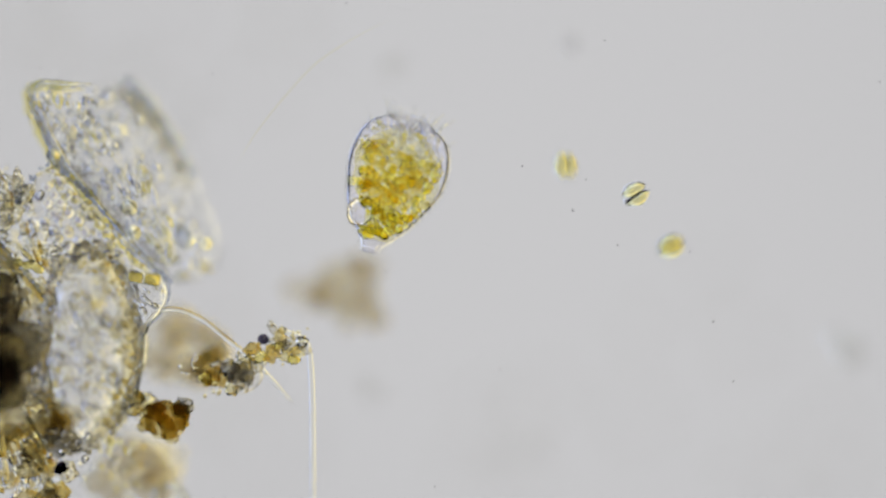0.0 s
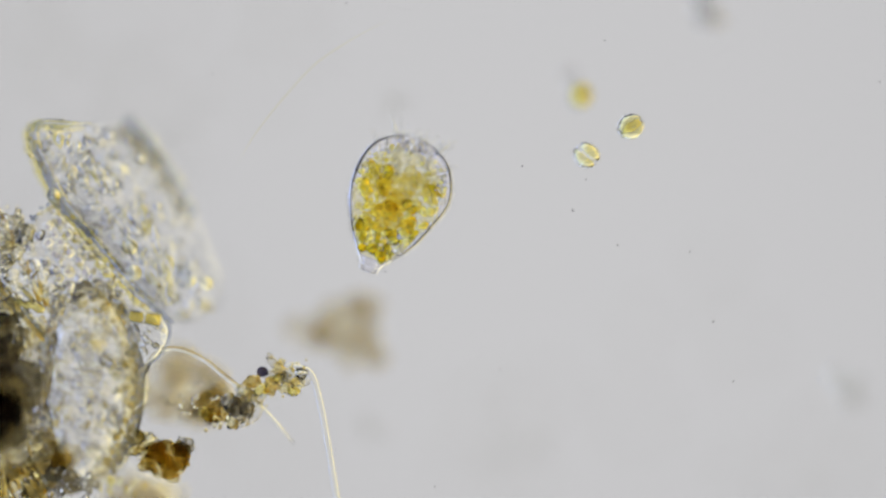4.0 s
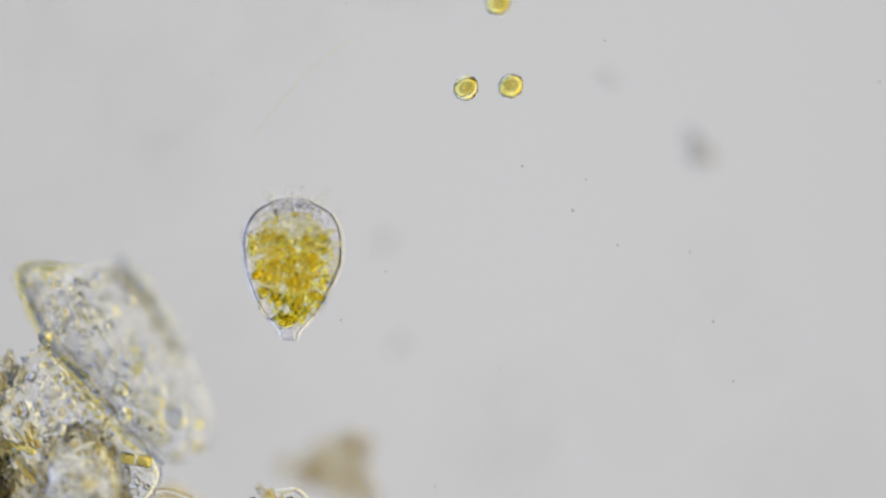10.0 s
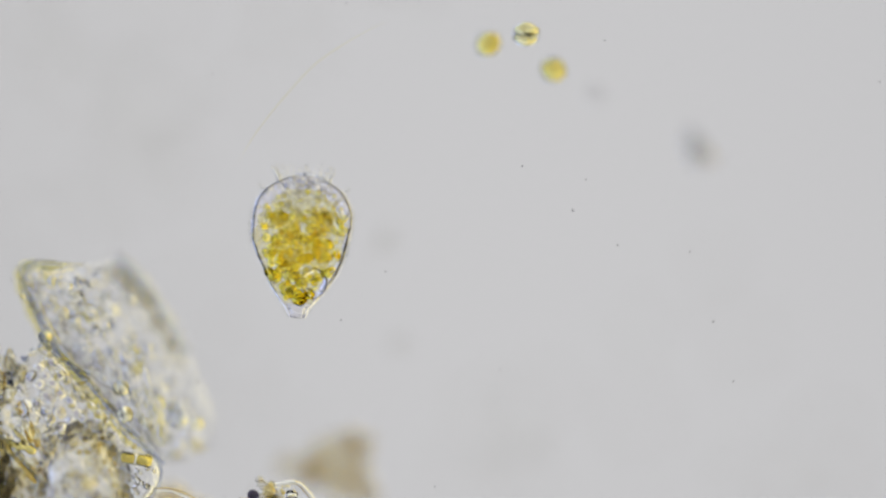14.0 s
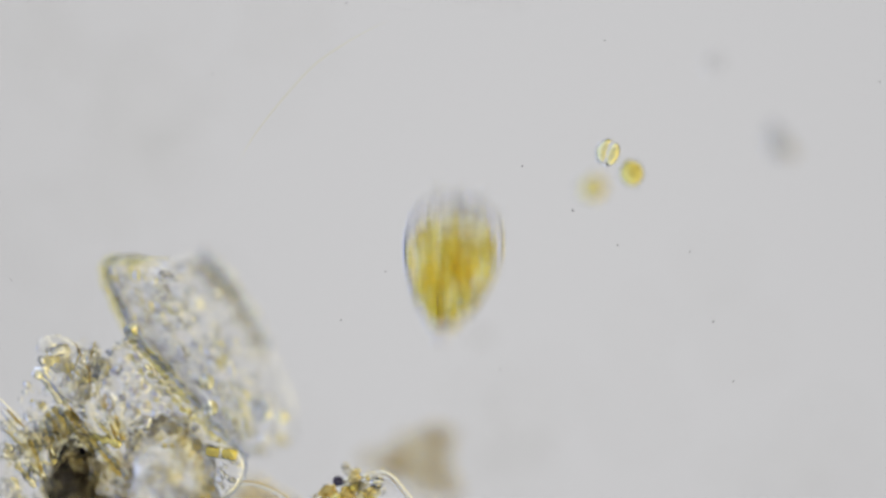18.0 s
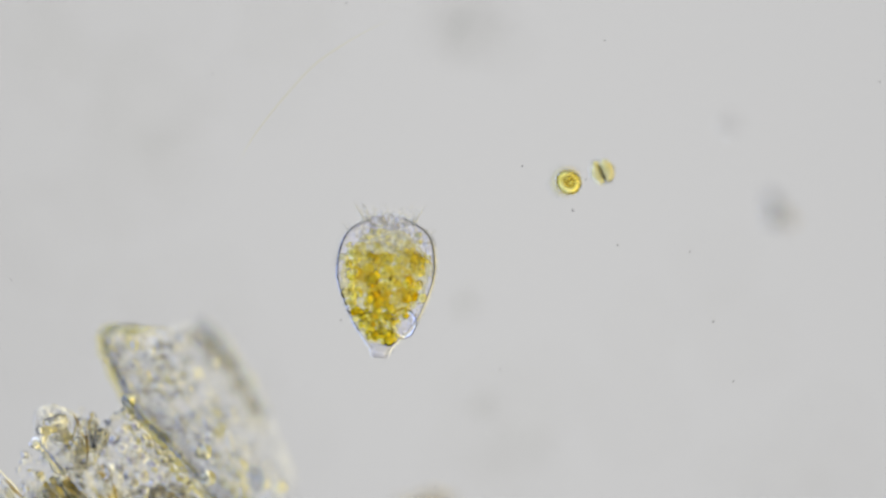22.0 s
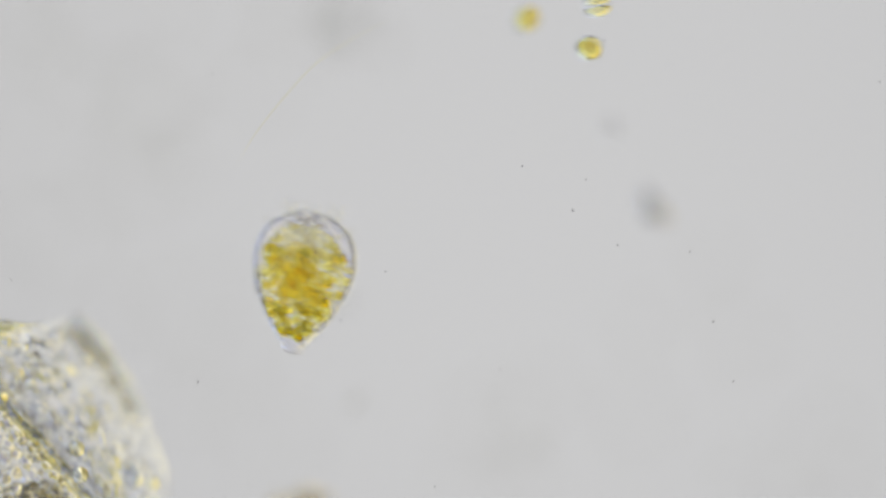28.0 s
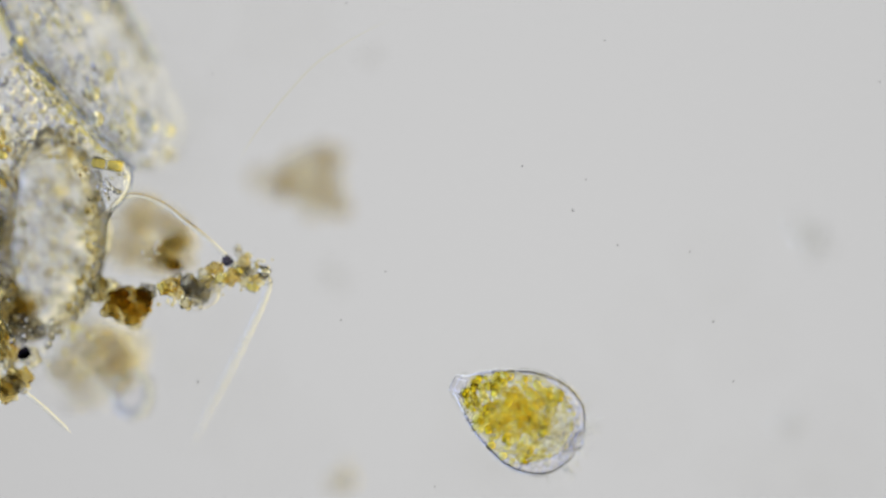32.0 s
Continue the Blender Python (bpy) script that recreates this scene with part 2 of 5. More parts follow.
def ball(bm, c, r, sub=2, rough=0.0, freq=3.0, seed=0.0, squash=(1, 1, 1), turn=None, peak=0.0):
    """A lumpy ball added to bm: radius r, its skin pushed about by noise. peak: above 0 a droplet drawn out to a point above and below, that high."""
    dirs, faces = ico(sub)
    c, off = Vector(c), Vector((seed, seed * 1.7, -seed))
    made = []
    for d in dirs:
        k = r * (1 + rough * (2 * noise.noise(d * freq + off) + 0.8 * noise.noise(d * freq * 2.7 - off))) if rough else r
        p = Vector((d.x * squash[0] * k, d.y * squash[1] * k, d.z * squash[2] * k))
        if peak:
            p.z = math.copysign(peak * (1 - math.hypot(d.x, d.y)), d.z) * k
        if turn:
            p.rotate(turn)
        made.append(bm.verts.new(p + c))
    for f in faces:
        bm.faces.new([made[i] for i in f])
    return made


def tube(bm, pts, radii, sides=6):
    """A tapered tube along points."""
    pts = [Vector(p) for p in pts]
    rings = []
    side = None
    for i, p in enumerate(pts):
        d = (pts[min(i + 1, len(pts) - 1)] - pts[max(i - 1, 0)]).normalized()
        side = (Vector((0, 0, 1)) if side is None else side)
        a = d.cross(side)
        if a.length < 1e-4:
            a = d.cross(Vector((1, 0, 0)))
        a.normalize()
        b = d.cross(a).normalized()
        rings.append([bm.verts.new(p + (a * math.cos(2 * math.pi * k / sides) + b * math.sin(2 * math.pi * k / sides)) * radii[i])
                      for k in range(sides)])
    for r0, r1 in zip(rings, rings[1:]):
        for k in range(sides):
            bm.faces.new((r0[k], r0[(k + 1) % sides], r1[(k + 1) % sides], r1[k]))
    bm.faces.new(rings[0][::-1])
    bm.faces.new(rings[-1])
    bmesh.ops.recalc_face_normals(bm, faces=bm.faces[:])


def spline(pts, n):
    """n points on a smooth curve through pts (2 or 3 numbers each)."""
    p = np.array(pts, float)
    p = np.vstack([2 * p[0] - p[1], p, 2 * p[-1] - p[-2]])
    res = []
    segs = len(p) - 3
    for t in np.linspace(0, segs - 1e-9, n):
        i, f = int(t), t - int(t)
        a, b, c, d = p[i:i + 4]
        res.append(0.5 * (2 * b + (c - a) * f + (2 * a - 5 * b + 4 * c - d) * f * f + (3 * b - a - 3 * c + d) * f ** 3))
    return res


def closed_spline(pts, n):
    p = np.array(pts, float)
    res = []
    m = len(p)
    for t in np.linspace(0, m, n, endpoint=False):
        i, f = int(t), t - int(t)
        a, b, c, d = (p[(i + k - 1) % m] for k in range(4))
        res.append(0.5 * (2 * b + (c - a) * f + (2 * a - 5 * b + 4 * c - d) * f * f + (3 * b - a - 3 * c + d) * f ** 3))
    return res


def pad(bm, outline, z, thick, n=64, rings=9, wob=0.1, seed=0.0, flat=3.0, edge=0.6):
    """A closed cushion with this outline (grid steps), thick in the middle and rounded at its rim."""
    o = closed_spline(outline, n)
    cx, cy = np.mean([q[0] for q in o]), np.mean([q[1] for q in o])
    tops, bots = [], []
    for k in range(rings + 1):
        f = math.sin(0.5 * math.pi * k / rings)
        h = thick * 0.5 * (1 - f ** flat) ** edge if k < rings else 0.0
        top, bot = [], []
        for i, q in enumerate(o):
            u, v = cx + (q[0] - cx) * f, cy + (q[1] - cy) * f
            w = wob * thick * noise.noise(Vector((u * 0.02, v * 0.02, seed)))
            w2 = wob * thick * noise.noise(Vector((u * 0.02, v * 0.02, seed + 9)))
            top.append((u, v, z + h + (w if k < rings else w)))
            bot.append((u, v, z - h + (w2 if k < rings else w)))
        tops.append(top)
        bots.append(bot)
    vt = [[bm.verts.new(at(*q)) for q in r] for r in tops]
    vb = [[bm.verts.new(at(*q)) for q in r] for r in bots[:-1]] + [vt[-1]]
    for grid in (vt, vb):
        for r0, r1 in zip(grid, grid[1:]):
            for i in range(n):
                j = (i + 1) % n
                if r0 is grid[0]:
                    continue
                bm.faces.new((r0[i], r0[j], r1[j], r1[i]))
        bm.faces.new(grid[1])
    for v in vt[0] + vb[0]:
        bm.verts.remove(v)
    bmesh.ops.recalc_face_normals(bm, faces=bm.faces[:])


FLOOR = -1.9         # top of the glass slide


def plate(name, z0, z1, half_x, half_y, label):
    bm = bmesh.new()
    bmesh.ops.create_cube(bm, size=1.0)
    for v in bm.verts:
        v.co = Vector((v.co.x * 2 * half_x, v.co.y * 2 * half_y, (z0 + z1) / 2 + v.co.z * (z1 - z0)))
    bmesh.ops.bevel(bm, geom=bm.edges[:], offset=0.05, segments=2, affect="EDGES")
    ob = mesh_ob(name, bm, GLASS, smooth=False)
    ob.visible_shadow = False
    return tagged(ob, label, "glass", kind="structure")


plate("glass_slide", FLOOR - 0.8, FLOOR, 9, 7, "clear glass microscope slide under the water film")


def microscope_lamp():
    thing = holder("microscope_lamp", pose(0, 0, -60), "round frosted microscope lamp in a black rim", "lamp", kind="structure")
    bm = bmesh.new()
    bmesh.ops.create_circle(bm, cap_ends=True, segments=96, radius=34.0)
    part("diffuser", bm, GLOW, thing, "glowing frosted diffuser with an added brighter coloured ring")
    bm = bmesh.new()
    n = 96
    prof = [(33.9, -0.6), (33.9, 0.5), (34.2, 0.8), (35.4, 0.8), (35.7, 0.5), (35.7, -0.6)]
    rings = [[bm.verts.new((r * math.cos(2 * math.pi * i / n), r * math.sin(2 * math.pi * i / n), z)) for i in range(n)] for r, z in prof]
    for a, b in zip(rings, rings[1:] + rings[:1]):
        for i in range(n):
            bm.faces.new((a[i], a[(i + 1) % n], b[(i + 1) % n], b[i]))
    bmesh.ops.recalc_face_normals(bm, faces=bm.faces[:])
    part("rim", bm, BLACK, thing, "black metal rim")
    return thing


LAMP = microscope_lamp()


# ---- ciliate ----
PROFILE = ((0, 12), (2, 16.5), (10, 17), (19, 21), (27, 28), (40, 37), (55, 48), (80, 62), (110, 74), (140, 82), (165, 85), (185, 83.5),
           (203, 78.5), (217, 71), (226, 64), (233, 55), (239, 45), (244, 35), (248, 26), (251, 14), (252, 5))


def body_radius(h):
    """Half the body's width (grid steps) at h steps over its tail."""
    return float(np.interp(h, [p[0] for p in PROFILE], [p[1] for p in PROFILE]))


def bulge(h, a):
    """The body's swelling over its vacuole, and its uneven skin."""
    d = math.hypot((h - 60) / 24, math.atan2(math.sin(a), math.cos(a)) / 0.6)
    return 1 + 0.09 * math.exp(-d * d) + 0.05 * noise.noise(Vector((math.cos(a) * 1.4, math.sin(a) * 1.4, h * 0.018)))


def lathe(bm, hs, n, radius):
    rings = []
    for h in hs:
        ring = []
        for i in range(n):
            a = 2 * math.pi * i / n
            r = radius(h, a)
            ring.append(bm.verts.new((r * G * math.cos(a), r * G * math.sin(a), (h - 125) * G)))
        rings.append(ring)
    for a, b in zip(rings, rings[1:]):
        for i in range(n):
            bm.faces.new((a[i], a[(i + 1) % n], b[(i + 1) % n], b[i]))
    bm.faces.new(rings[0][::-1])
    bm.faces.new(rings[-1])


def grain_meshes(name, mat, count, rough, sub=2):
    """A few lumpy grains of radius 1, to be shared."""
    made = []
    for k in range(count):
        bm = bmesh.new()
        ball(bm, (0, 0, 0), 1.0, sub, rough, 1.6, k * 3.1)
        me = bpy.data.meshes.new(name)
        bm.to_mesh(me)
        bm.free()
        me.materials.append(mat)
        me.polygons.foreach_set("use_smooth", [True] * len(me.polygons))
        made.append(me)
    return made


def grain(name, me, parent, place, size, rnd):
    ob = new(name, me)
    ob.parent = parent
    ob.matrix_basis = Matrix.LocRotScale(Vector(place), Euler((rnd.uniform(0, 6), rnd.uniform(0, 6), rnd.uniform(0, 6))),
                                         Vector((size, size * rnd.uniform(0.85, 1.1), size * rnd.uniform(0.85, 1.1))))
    return ob


def ciliate():
    thing = holder("ciliate", pose(0, 0, 0), "pear-shaped transparent ciliate packed with yellow-brown granules, swimming", "ciliate")
    bm = bmesh.new()
    hs = sorted({h for h, _ in PROFILE} | set(range(28, 240, 9)))
    lathe(bm, hs, 56, lambda h, a: body_radius(h) * 1.035 * bulge(h, a))
    outer = len(bm.faces)
    lathe(bm, hs[1:-1], 56, lambda h, a: body_radius(h) * 1.035 * bulge(h, a) - 4.4)
    bm.faces.ensure_lookup_table()
    bmesh.ops.reverse_faces(bm, faces=bm.faces[outer:])
    part("pellicle", bm, PELLICLE, thing, "clear thin body wall")
    # clear shell added so that its rim draws the bright halo round the body
    bm = bmesh.new()
    lathe(bm, [h for h in hs if h > 8], 56, lambda h, a: body_radius(h) * 1.035 * bulge(h, a) + 5.0)
    part("mucus_coat", bm, HALO, thing, "clear shell added for the bright halo round the body")
    bm = bmesh.new()
    lathe(bm, list(range(26, 232, 8)), 48, lambda h, a: (body_radius(h) - 4) * (1.0 + 0.14 * noise.noise(Vector((math.cos(a) * 2.4, math.sin(a) * 2.4, h * 0.035)))) * (1 if h < 120 else math.sqrt(max(1 - ((h - 120) / 116) ** 2, 0.01))) * (1 - 0.75 * math.exp(-((h - 62) / 26) ** 2 - (math.atan2(math.sin(a), math.cos(a)) / 0.75) ** 2)))
    part("endoplasm", bm, PLASM, thing, "yellow inner plasm")
    bm = bmesh.new()
    lathe(bm, (1.5, 4, 12, 21, 24), 28, lambda h, a: body_radius(h) - 5)
    part("tail_plug", bm, TAIL, thing, "clear stub at the tail")
    vac = Vector((38 * G, 0, (63 - 125) * G))
    bm = bmesh.new()
    ball(bm, vac, 24 * G, 3, 0.03, 2, 4, (0.95, 0.95, 1.1))
    part("contractile_vacuole", bm, VACUOLE, thing, "clear watery bubble")
    rnd = random.Random(4)
    amber, ochre = grain_meshes("food_granule", AMBER, 4, 0.07), grain_meshes("food_granule", OCHRE, 3, 0.1)
    clear = grain_meshes("clear_granule", GRAINY, 3, 0.08)
    spots = []

    def place_in(h0, h1, rim, power):
        for _ in range(60):
            h = h0 + (h1 - h0) * rnd.random()
            r = max(body_radius(h) - rim, 2)
            a, q = rnd.uniform(0, 6.283), r * rnd.random() ** power
            p = Vector((q * math.cos(a) * G, q * math.sin(a) * G, (h - 125) * G))
            if (p - vac).length > 32 * G and all((p - o).length > 7 * G for o in spots[-90:]):
                spots.append(p)
                return p
        return p

    # tight small beads near the tail, larger and looser ones above
    pale = grain_meshes("food_granule", PALE, 3, 0.1)
    for k in range(60):
        p = place_in(28, 84, 6, 0.4)
        grain("food_granule", rnd.choice(amber + amber + ochre), thing, p, rnd.uniform(5.2, 8.0) * G, rnd)
    for k in range(120):
        p = place_in(68, 186, 5, 0.4)
        grain("food_granule", rnd.choice(amber + amber + ochre + ochre + pale), thing, p, rnd.uniform(4.6, 9.4) * G, rnd)
    # soft golden masses of eaten algae between them
    for k in range(14):
        h, a = rnd.uniform(58, 176), rnd.uniform(0, 6.283)
        q = (body_radius(h) - 26) * rnd.random() ** 0.6
        c = Vector((q * math.cos(a) * G, q * math.sin(a) * G, (h - 125) * G))
        if (c - vac).length > 44 * G:
            bm = bmesh.new()
            ball(bm, c, rnd.uniform(12, 21) * G, 3, 0.28, 1.8, k * 2.1)
            part("food_mass", bm, FOOD, thing, "soft golden mass of eaten algae")
    bm = bmesh.new()
    for k in range(230):
        h = rnd.uniform(34, 200)
        a, q = rnd.uniform(0, 6.283), (body_radius(h) - 8) * rnd.random() ** 0.42
        c = Vector((q * math.cos(a) * G, q * math.sin(a) * G, (h - 125) * G))
        if (c - vac).length > 28 * G:
            ball(bm, c, rnd.uniform(2, 5) * G, 1, 0.2, 2, k)
    part("golden_grit", bm, AMBER, thing, "fine golden grains")["kind"] = "stuff"
    bm = bmesh.new()
    for k in range(150):
        h = rnd.uniform(40, 205)
        a, q = rnd.uniform(0, 6.283), (body_radius(h) - 8) * rnd.random() ** 0.5
        c = Vector((q * math.cos(a) * G, q * math.sin(a) * G, (h - 125) * G))
        if (c - vac).length > 28 * G:
            ball(bm, c, rnd.uniform(2, 4.4) * G, 1, 0.2, 2, k)
    part("pale_grit", bm, PALE, thing, "fine pale yellow granules")["kind"] = "stuff"
    for k in range(38):
        p = place_in(150, 226, 7, 0.42)
        grain("food_granule", rnd.choice(pale + amber[:1]), thing, p, rnd.uniform(3.5, 6.5) * G, rnd)
    for k in range(80):
        p = place_in(150, 240, 6, 0.3)
        grain("clear_granule", rnd.choice(clear), thing, p, rnd.uniform(2.4, 5.0) * G, rnd)
    bm = bmesh.new()
    for k in range(420):
        h = rnd.uniform(44, 236)
        a = rnd.uniform(0, 6.283)
        q = body_radius(h) - 3.5
        ball(bm, (q * math.cos(a) * G, q * math.sin(a) * G, (h - 125) * G), rnd.uniform(1.8, 3.4) * G, 1)
    for k in range(330):
        h, a = rnd.uniform(168, 247), rnd.uniform(0, 6.283)
        q = max(body_radius(h) - 8, 3) * rnd.random() ** 0.5
        ball(bm, (q * math.cos(a) * G, q * math.sin(a) * G, (h - 125) * G), rnd.uniform(2.0, 4.6) * G, 1, 0.15, 2, k)
    part("cortical_grit", bm, GRAINY, thing, "fine clear grains under the skin")["kind"] = "stuff"
    # the lip that arches over the mouth, to one side
    for f in (0.3, 2.4):
        bm = bmesh.new()
        tube(bm, [(q * math.cos(f) * G, q * math.sin(f) * G, (h - 125) * G) for q, h in ((-14, 251), (2, 256), (20, 255), (36, 249), (50, 240), (60, 231))], [0.8 * G, 1.6 * G, 1.8 * G, 1.8 * G, 1.6 * G, 0.8 * G], 6)
        part("mouth_lip", bm, SLATE, thing, "thin clear lip arching over the mouth")
    # the crown of cilia round the mouth
    for k in range(34):
        a = 2 * math.pi * k / 34 + rnd.uniform(-0.06, 0.06)
        r0, h0 = rnd.uniform(38, 50), 236
        long, lean = rnd.uniform(24, 46), rnd.uniform(0.1, 0.55)
        sway = rnd.uniform(-0.35, 0.35)
        pts = []
        for f in (0, 0.3, 0.6, 0.85, 1):
            r = r0 + long * lean * f * (0.6 + 0.6 * f)
            pts.append((r * math.cos(a + sway * f * 0.4) * G, r * math.sin(a + sway * f * 0.4) * G, (h0 - 125 + long * f * (1 - 0.18 * f)) * G))
        bm = bmesh.new()
        tube(bm, pts, [2.0 * G, 1.8 * G, 1.4 * G, 0.9 * G, 0.5 * G], 6)
        part("cilium", bm, HAIR, thing)
    for k in range(16):
        a = 2 * math.pi * k / 16
        r0, h0, long = 69, 217, rnd.uniform(16, 30)
        pts = [((r0 + long * 0.75 * f) * math.cos(a) * G, (r0 + long * 0.75 * f) * math.sin(a) * G, (h0 - 125 + long * (f - 0.25 * f * f)) * G) for f in (0, 0.35, 0.7, 1)]
        bm = bmesh.new()
        tube(bm, pts, [1.2 * G, 1.1 * G, 0.8 * G, 0.35 * G], 5)
        part("side_cilium", bm, HAIR, thing)
    return thing


CILIATE = ciliate()


# ---- drifting algae ----
def alga():
    thing = holder("alga", pose(0, 0, 0), "tiny round yellow-green alga of two halves, drifting in water", "alga", "drifting algae")
    bm = bmesh.new()
    ball(bm, (0, 0, 0), 23 * G, 3, 0.02, 2, 1, (1, 1.06, 1.0))
    part("cell_wall", bm, SKIN, thing, "clear round cell wall")
    for s in (-1, 1):
        bm = bmesh.new()
        for v in ball(bm, (0, 0, 0), 18.5 * G, 3, 0.1, 2, s * 2.0, (0.48, 1.12, 1.02)):
            v.co.x -= s * (v.co.y ** 2 + v.co.z ** 2) / (110 * G)
            v.co.x += s * 11 * G
        plate_ob = part("chloroplast", bm, CHLORO, thing, "curved yellow-green plate")
        bm = bmesh.new()
        ball(bm, (s * 9 * G, 4 * s * G, 3 * G), 3.6 * G, 2)
        part("starch_grain", bm, OIL, plate_ob)
    return thing


ALGAE = [alga()]
ALGAE.append(copy_thing(ALGAE[0], pose(0, 0, 0)))
ALGAE.append(copy_thing(ALGAE[0], pose(0, 0, 0)))


# ---- debris bank ----
def beads(name, mat, parent, outline, count, sizes, z, seed, label="", sub=2):
    """Countless beads strewn inside an outline (grid steps), z from and to."""
    rnd = random.Random(seed)
    o = closed_spline(outline, 40)
    us, vs = [q[0] for q in o], [q[1] for q in o]
    bm = bmesh.new()
    done = 0
    while done < count:
        u, v = rnd.uniform(min(us), max(us)), rnd.uniform(min(vs), max(vs))
        inside = False
        for (x0, y0), (x1, y1) in zip(o, o[1:] + o[:1]):
            if (y0 > v) != (y1 > v) and u < (x1 - x0) * (v - y0) / (y1 - y0) + x0:
                inside = not inside
        if inside:
            ball(bm, at(u, v, rnd.uniform(*z)), rnd.uniform(*sizes) * G, sub if done % 2 == 0 or mat is CLEAR else 1, 0.3, 1.5, done * 0.7, (rnd.uniform(0.6, 1.5), rnd.uniform(0.7, 1.1), 0.8),
                 Euler((0, 0, rnd.choice((-0.95, rnd.uniform(0, 6.28))))), 0.7 if mat is CLEAR else 0.0)
            done += 1
    ob = part(name, bm, mat, parent, label)
    ob["kind"] = "stuff"
    return ob


def crumbs_along(name, mat, parent, line, count, sizes, spread, seed, label=""):
    """Countless crumbs strewn along a line (grid steps, metres up)."""
    rnd = random.Random(seed)
    q = spline(line, 60)
    bm = bmesh.new()
    for k in range(count):
        c = q[rnd.randrange(60)]
        ball(bm, at(c[0] + rnd.gauss(0, spread), c[1] + rnd.gauss(0, spread), c[2] + rnd.gauss(0, spread) * 5 * G), rnd.uniform(*sizes) * G, 2, 0.3, 1.5, k * 0.7,
             (rnd.uniform(0.7, 1.5), 0.9, 0.8), Euler((0, 0, rnd.uniform(0, 6.28))))
    ob = part(name, bm, mat, parent, label)
    ob["kind"] = "stuff"
    return ob


def slope(bm, du, dv, u0, v0, k):
    """Tilts what is in bm about the line through (u0, v0), rising k per grid step towards (du, dv)."""
    c = at(u0, v0)
    for v in bm.verts:
        v.co.z += k * ((v.co.x - c.x) / G * du - (v.co.y - c.y) / G * dv)


LEAF = [(42, 152), (66, 146), (130, 153), (180, 148), (222, 143), (266, 184), (304, 246), (341, 322), (374, 398), (384, 450), (366, 488), (312, 502), (288, 490), (240, 440), (180, 380), (120, 312), (82, 262), (60, 205)]


def plant_fragment():
    thing = holder("plant_fragment", pose(0, 0, 0), "pale see-through flake of dead plant tissue, beaded with droplets", "plant debris")
    bm = bmesh.new()
    pad(bm, LEAF, -0.4, 0.26, n=110, rings=12, seed=1, wob=0.22, edge=0.9)
    slope(bm, 0.8, -0.5, 80, 230, -0.0045)
    part("blade", bm, FLAKE, thing, "pale wrinkled blade")
    for k, (pts, w) in enumerate([
            ([(84, 196, -0.12), (140, 252, -0.1), (205, 325, -0.08), (250, 390, -0.1), (296, 470, -0.12)], 3.6),
            ([(100, 175, -0.25), (170, 240, -0.20), (230, 330, -0.10), (300, 455, -0.10)], 2.4),
            ([(270, 330, 0.00), (288, 400, 0.00), (302, 470, 0.00)], 5.0),
            ([(250, 300, 0.10), (275, 380, 0.10), (300, 440, 0.10)], 3.5)]):
        bm = bmesh.new()
        tube(bm, [at(*q) for q in spline(pts, 16)], [w * G * (0.7 + 0.3 * math.sin(i)) for i in range(16)], 8)
        part("vein", bm, THREAD, thing)
    # the far rim, thick and out of focus; its brown and blue sides imitate a colour fringe
    rnd = random.Random(17)
    for k, q in enumerate(spline([(214, 152, -0.85), (244, 180, -0.85), (274, 216, -0.85), (302, 262, -0.9), (328, 318, -0.95)], 26)):
        bm = bmesh.new()
        side = -7 if k % 2 else 7
        ball(bm, at(q[0] + side + rnd.uniform(-3, 3), q[1] - 0.5 * side + rnd.uniform(-4, 4), q[2]), rnd.uniform(9, 15) * G, 2, 0.2, 2, k, (1, 1.3, 0.8))
        part("rim_lump", bm, LOAM if side < 0 else INDIGO, thing, "lump of the rim, tinted by side as a colour fringe")
    # wrinkles along the blade
    for k in range(56):
        f, g = rnd.random(), rnd.random()
        u, v = 85 + 210 * f + 80 * g * (1 - 0.3 * f), 170 + 290 * f - 25 * g + 20 * rnd.random()
        l = rnd.uniform(14, 55)
        a = 0.95 + rnd.uniform(-0.25, 0.25)
        z = -0.3 - 0.4 * g
        q = spline([(u - l * math.cos(a) / 2, v - l * math.sin(a) / 2, z), (u + rnd.uniform(-4, 4), v + rnd.uniform(-4, 4), z + 0.03), (u + l * math.cos(a) / 2, v + l * math.sin(a) / 2, z)], 9)
        w = rnd.uniform(2.5, 6)
        bm = bmesh.new()
        tube(bm, [at(*p) for p in q], [w * G * math.sin(math.pi * (i + 0.5) / 9) for i in range(9)], 8)
        part("wrinkle", bm, (THREAD, SLATE, PALE, SLATE, THREAD, CLEAR)[k % 6], thing)
    # low clear droplets in rows, nearer the eye along the fringed rim
    for k in range(66):
        f, g = rnd.random(), rnd.random() ** 1.3
        u, v = 78 + 205 * f + 95 * g * (1 - 0.35 * f) + rnd.gauss(0, 3), 172 + 285 * f - 18 * g
        bm = bmesh.new()
        ball(bm, at(u, v, 0.05 - 0.6 * g + rnd.uniform(-0.05, 0.05)), rnd.uniform(6, 11) * G, 2, 0.2, 1.5, k, (0.8, 1.2, 1), Euler((0, 0, 0.6)), 0.4)
        part("droplet", bm, GRAINY, thing, "low clear droplet")
    # the near rim: dark blue, outer yellow and clear bands imitate its colour fringe
    edge = [(150, 152, 0.1), (100, 151, 0.05), (60, 150, 0.0), (50, 175, 0), (70, 225, 0), (95, 275, 0.05), (150, 350, 0.1), (225, 440, 0.15), (290, 500, 0.15)]
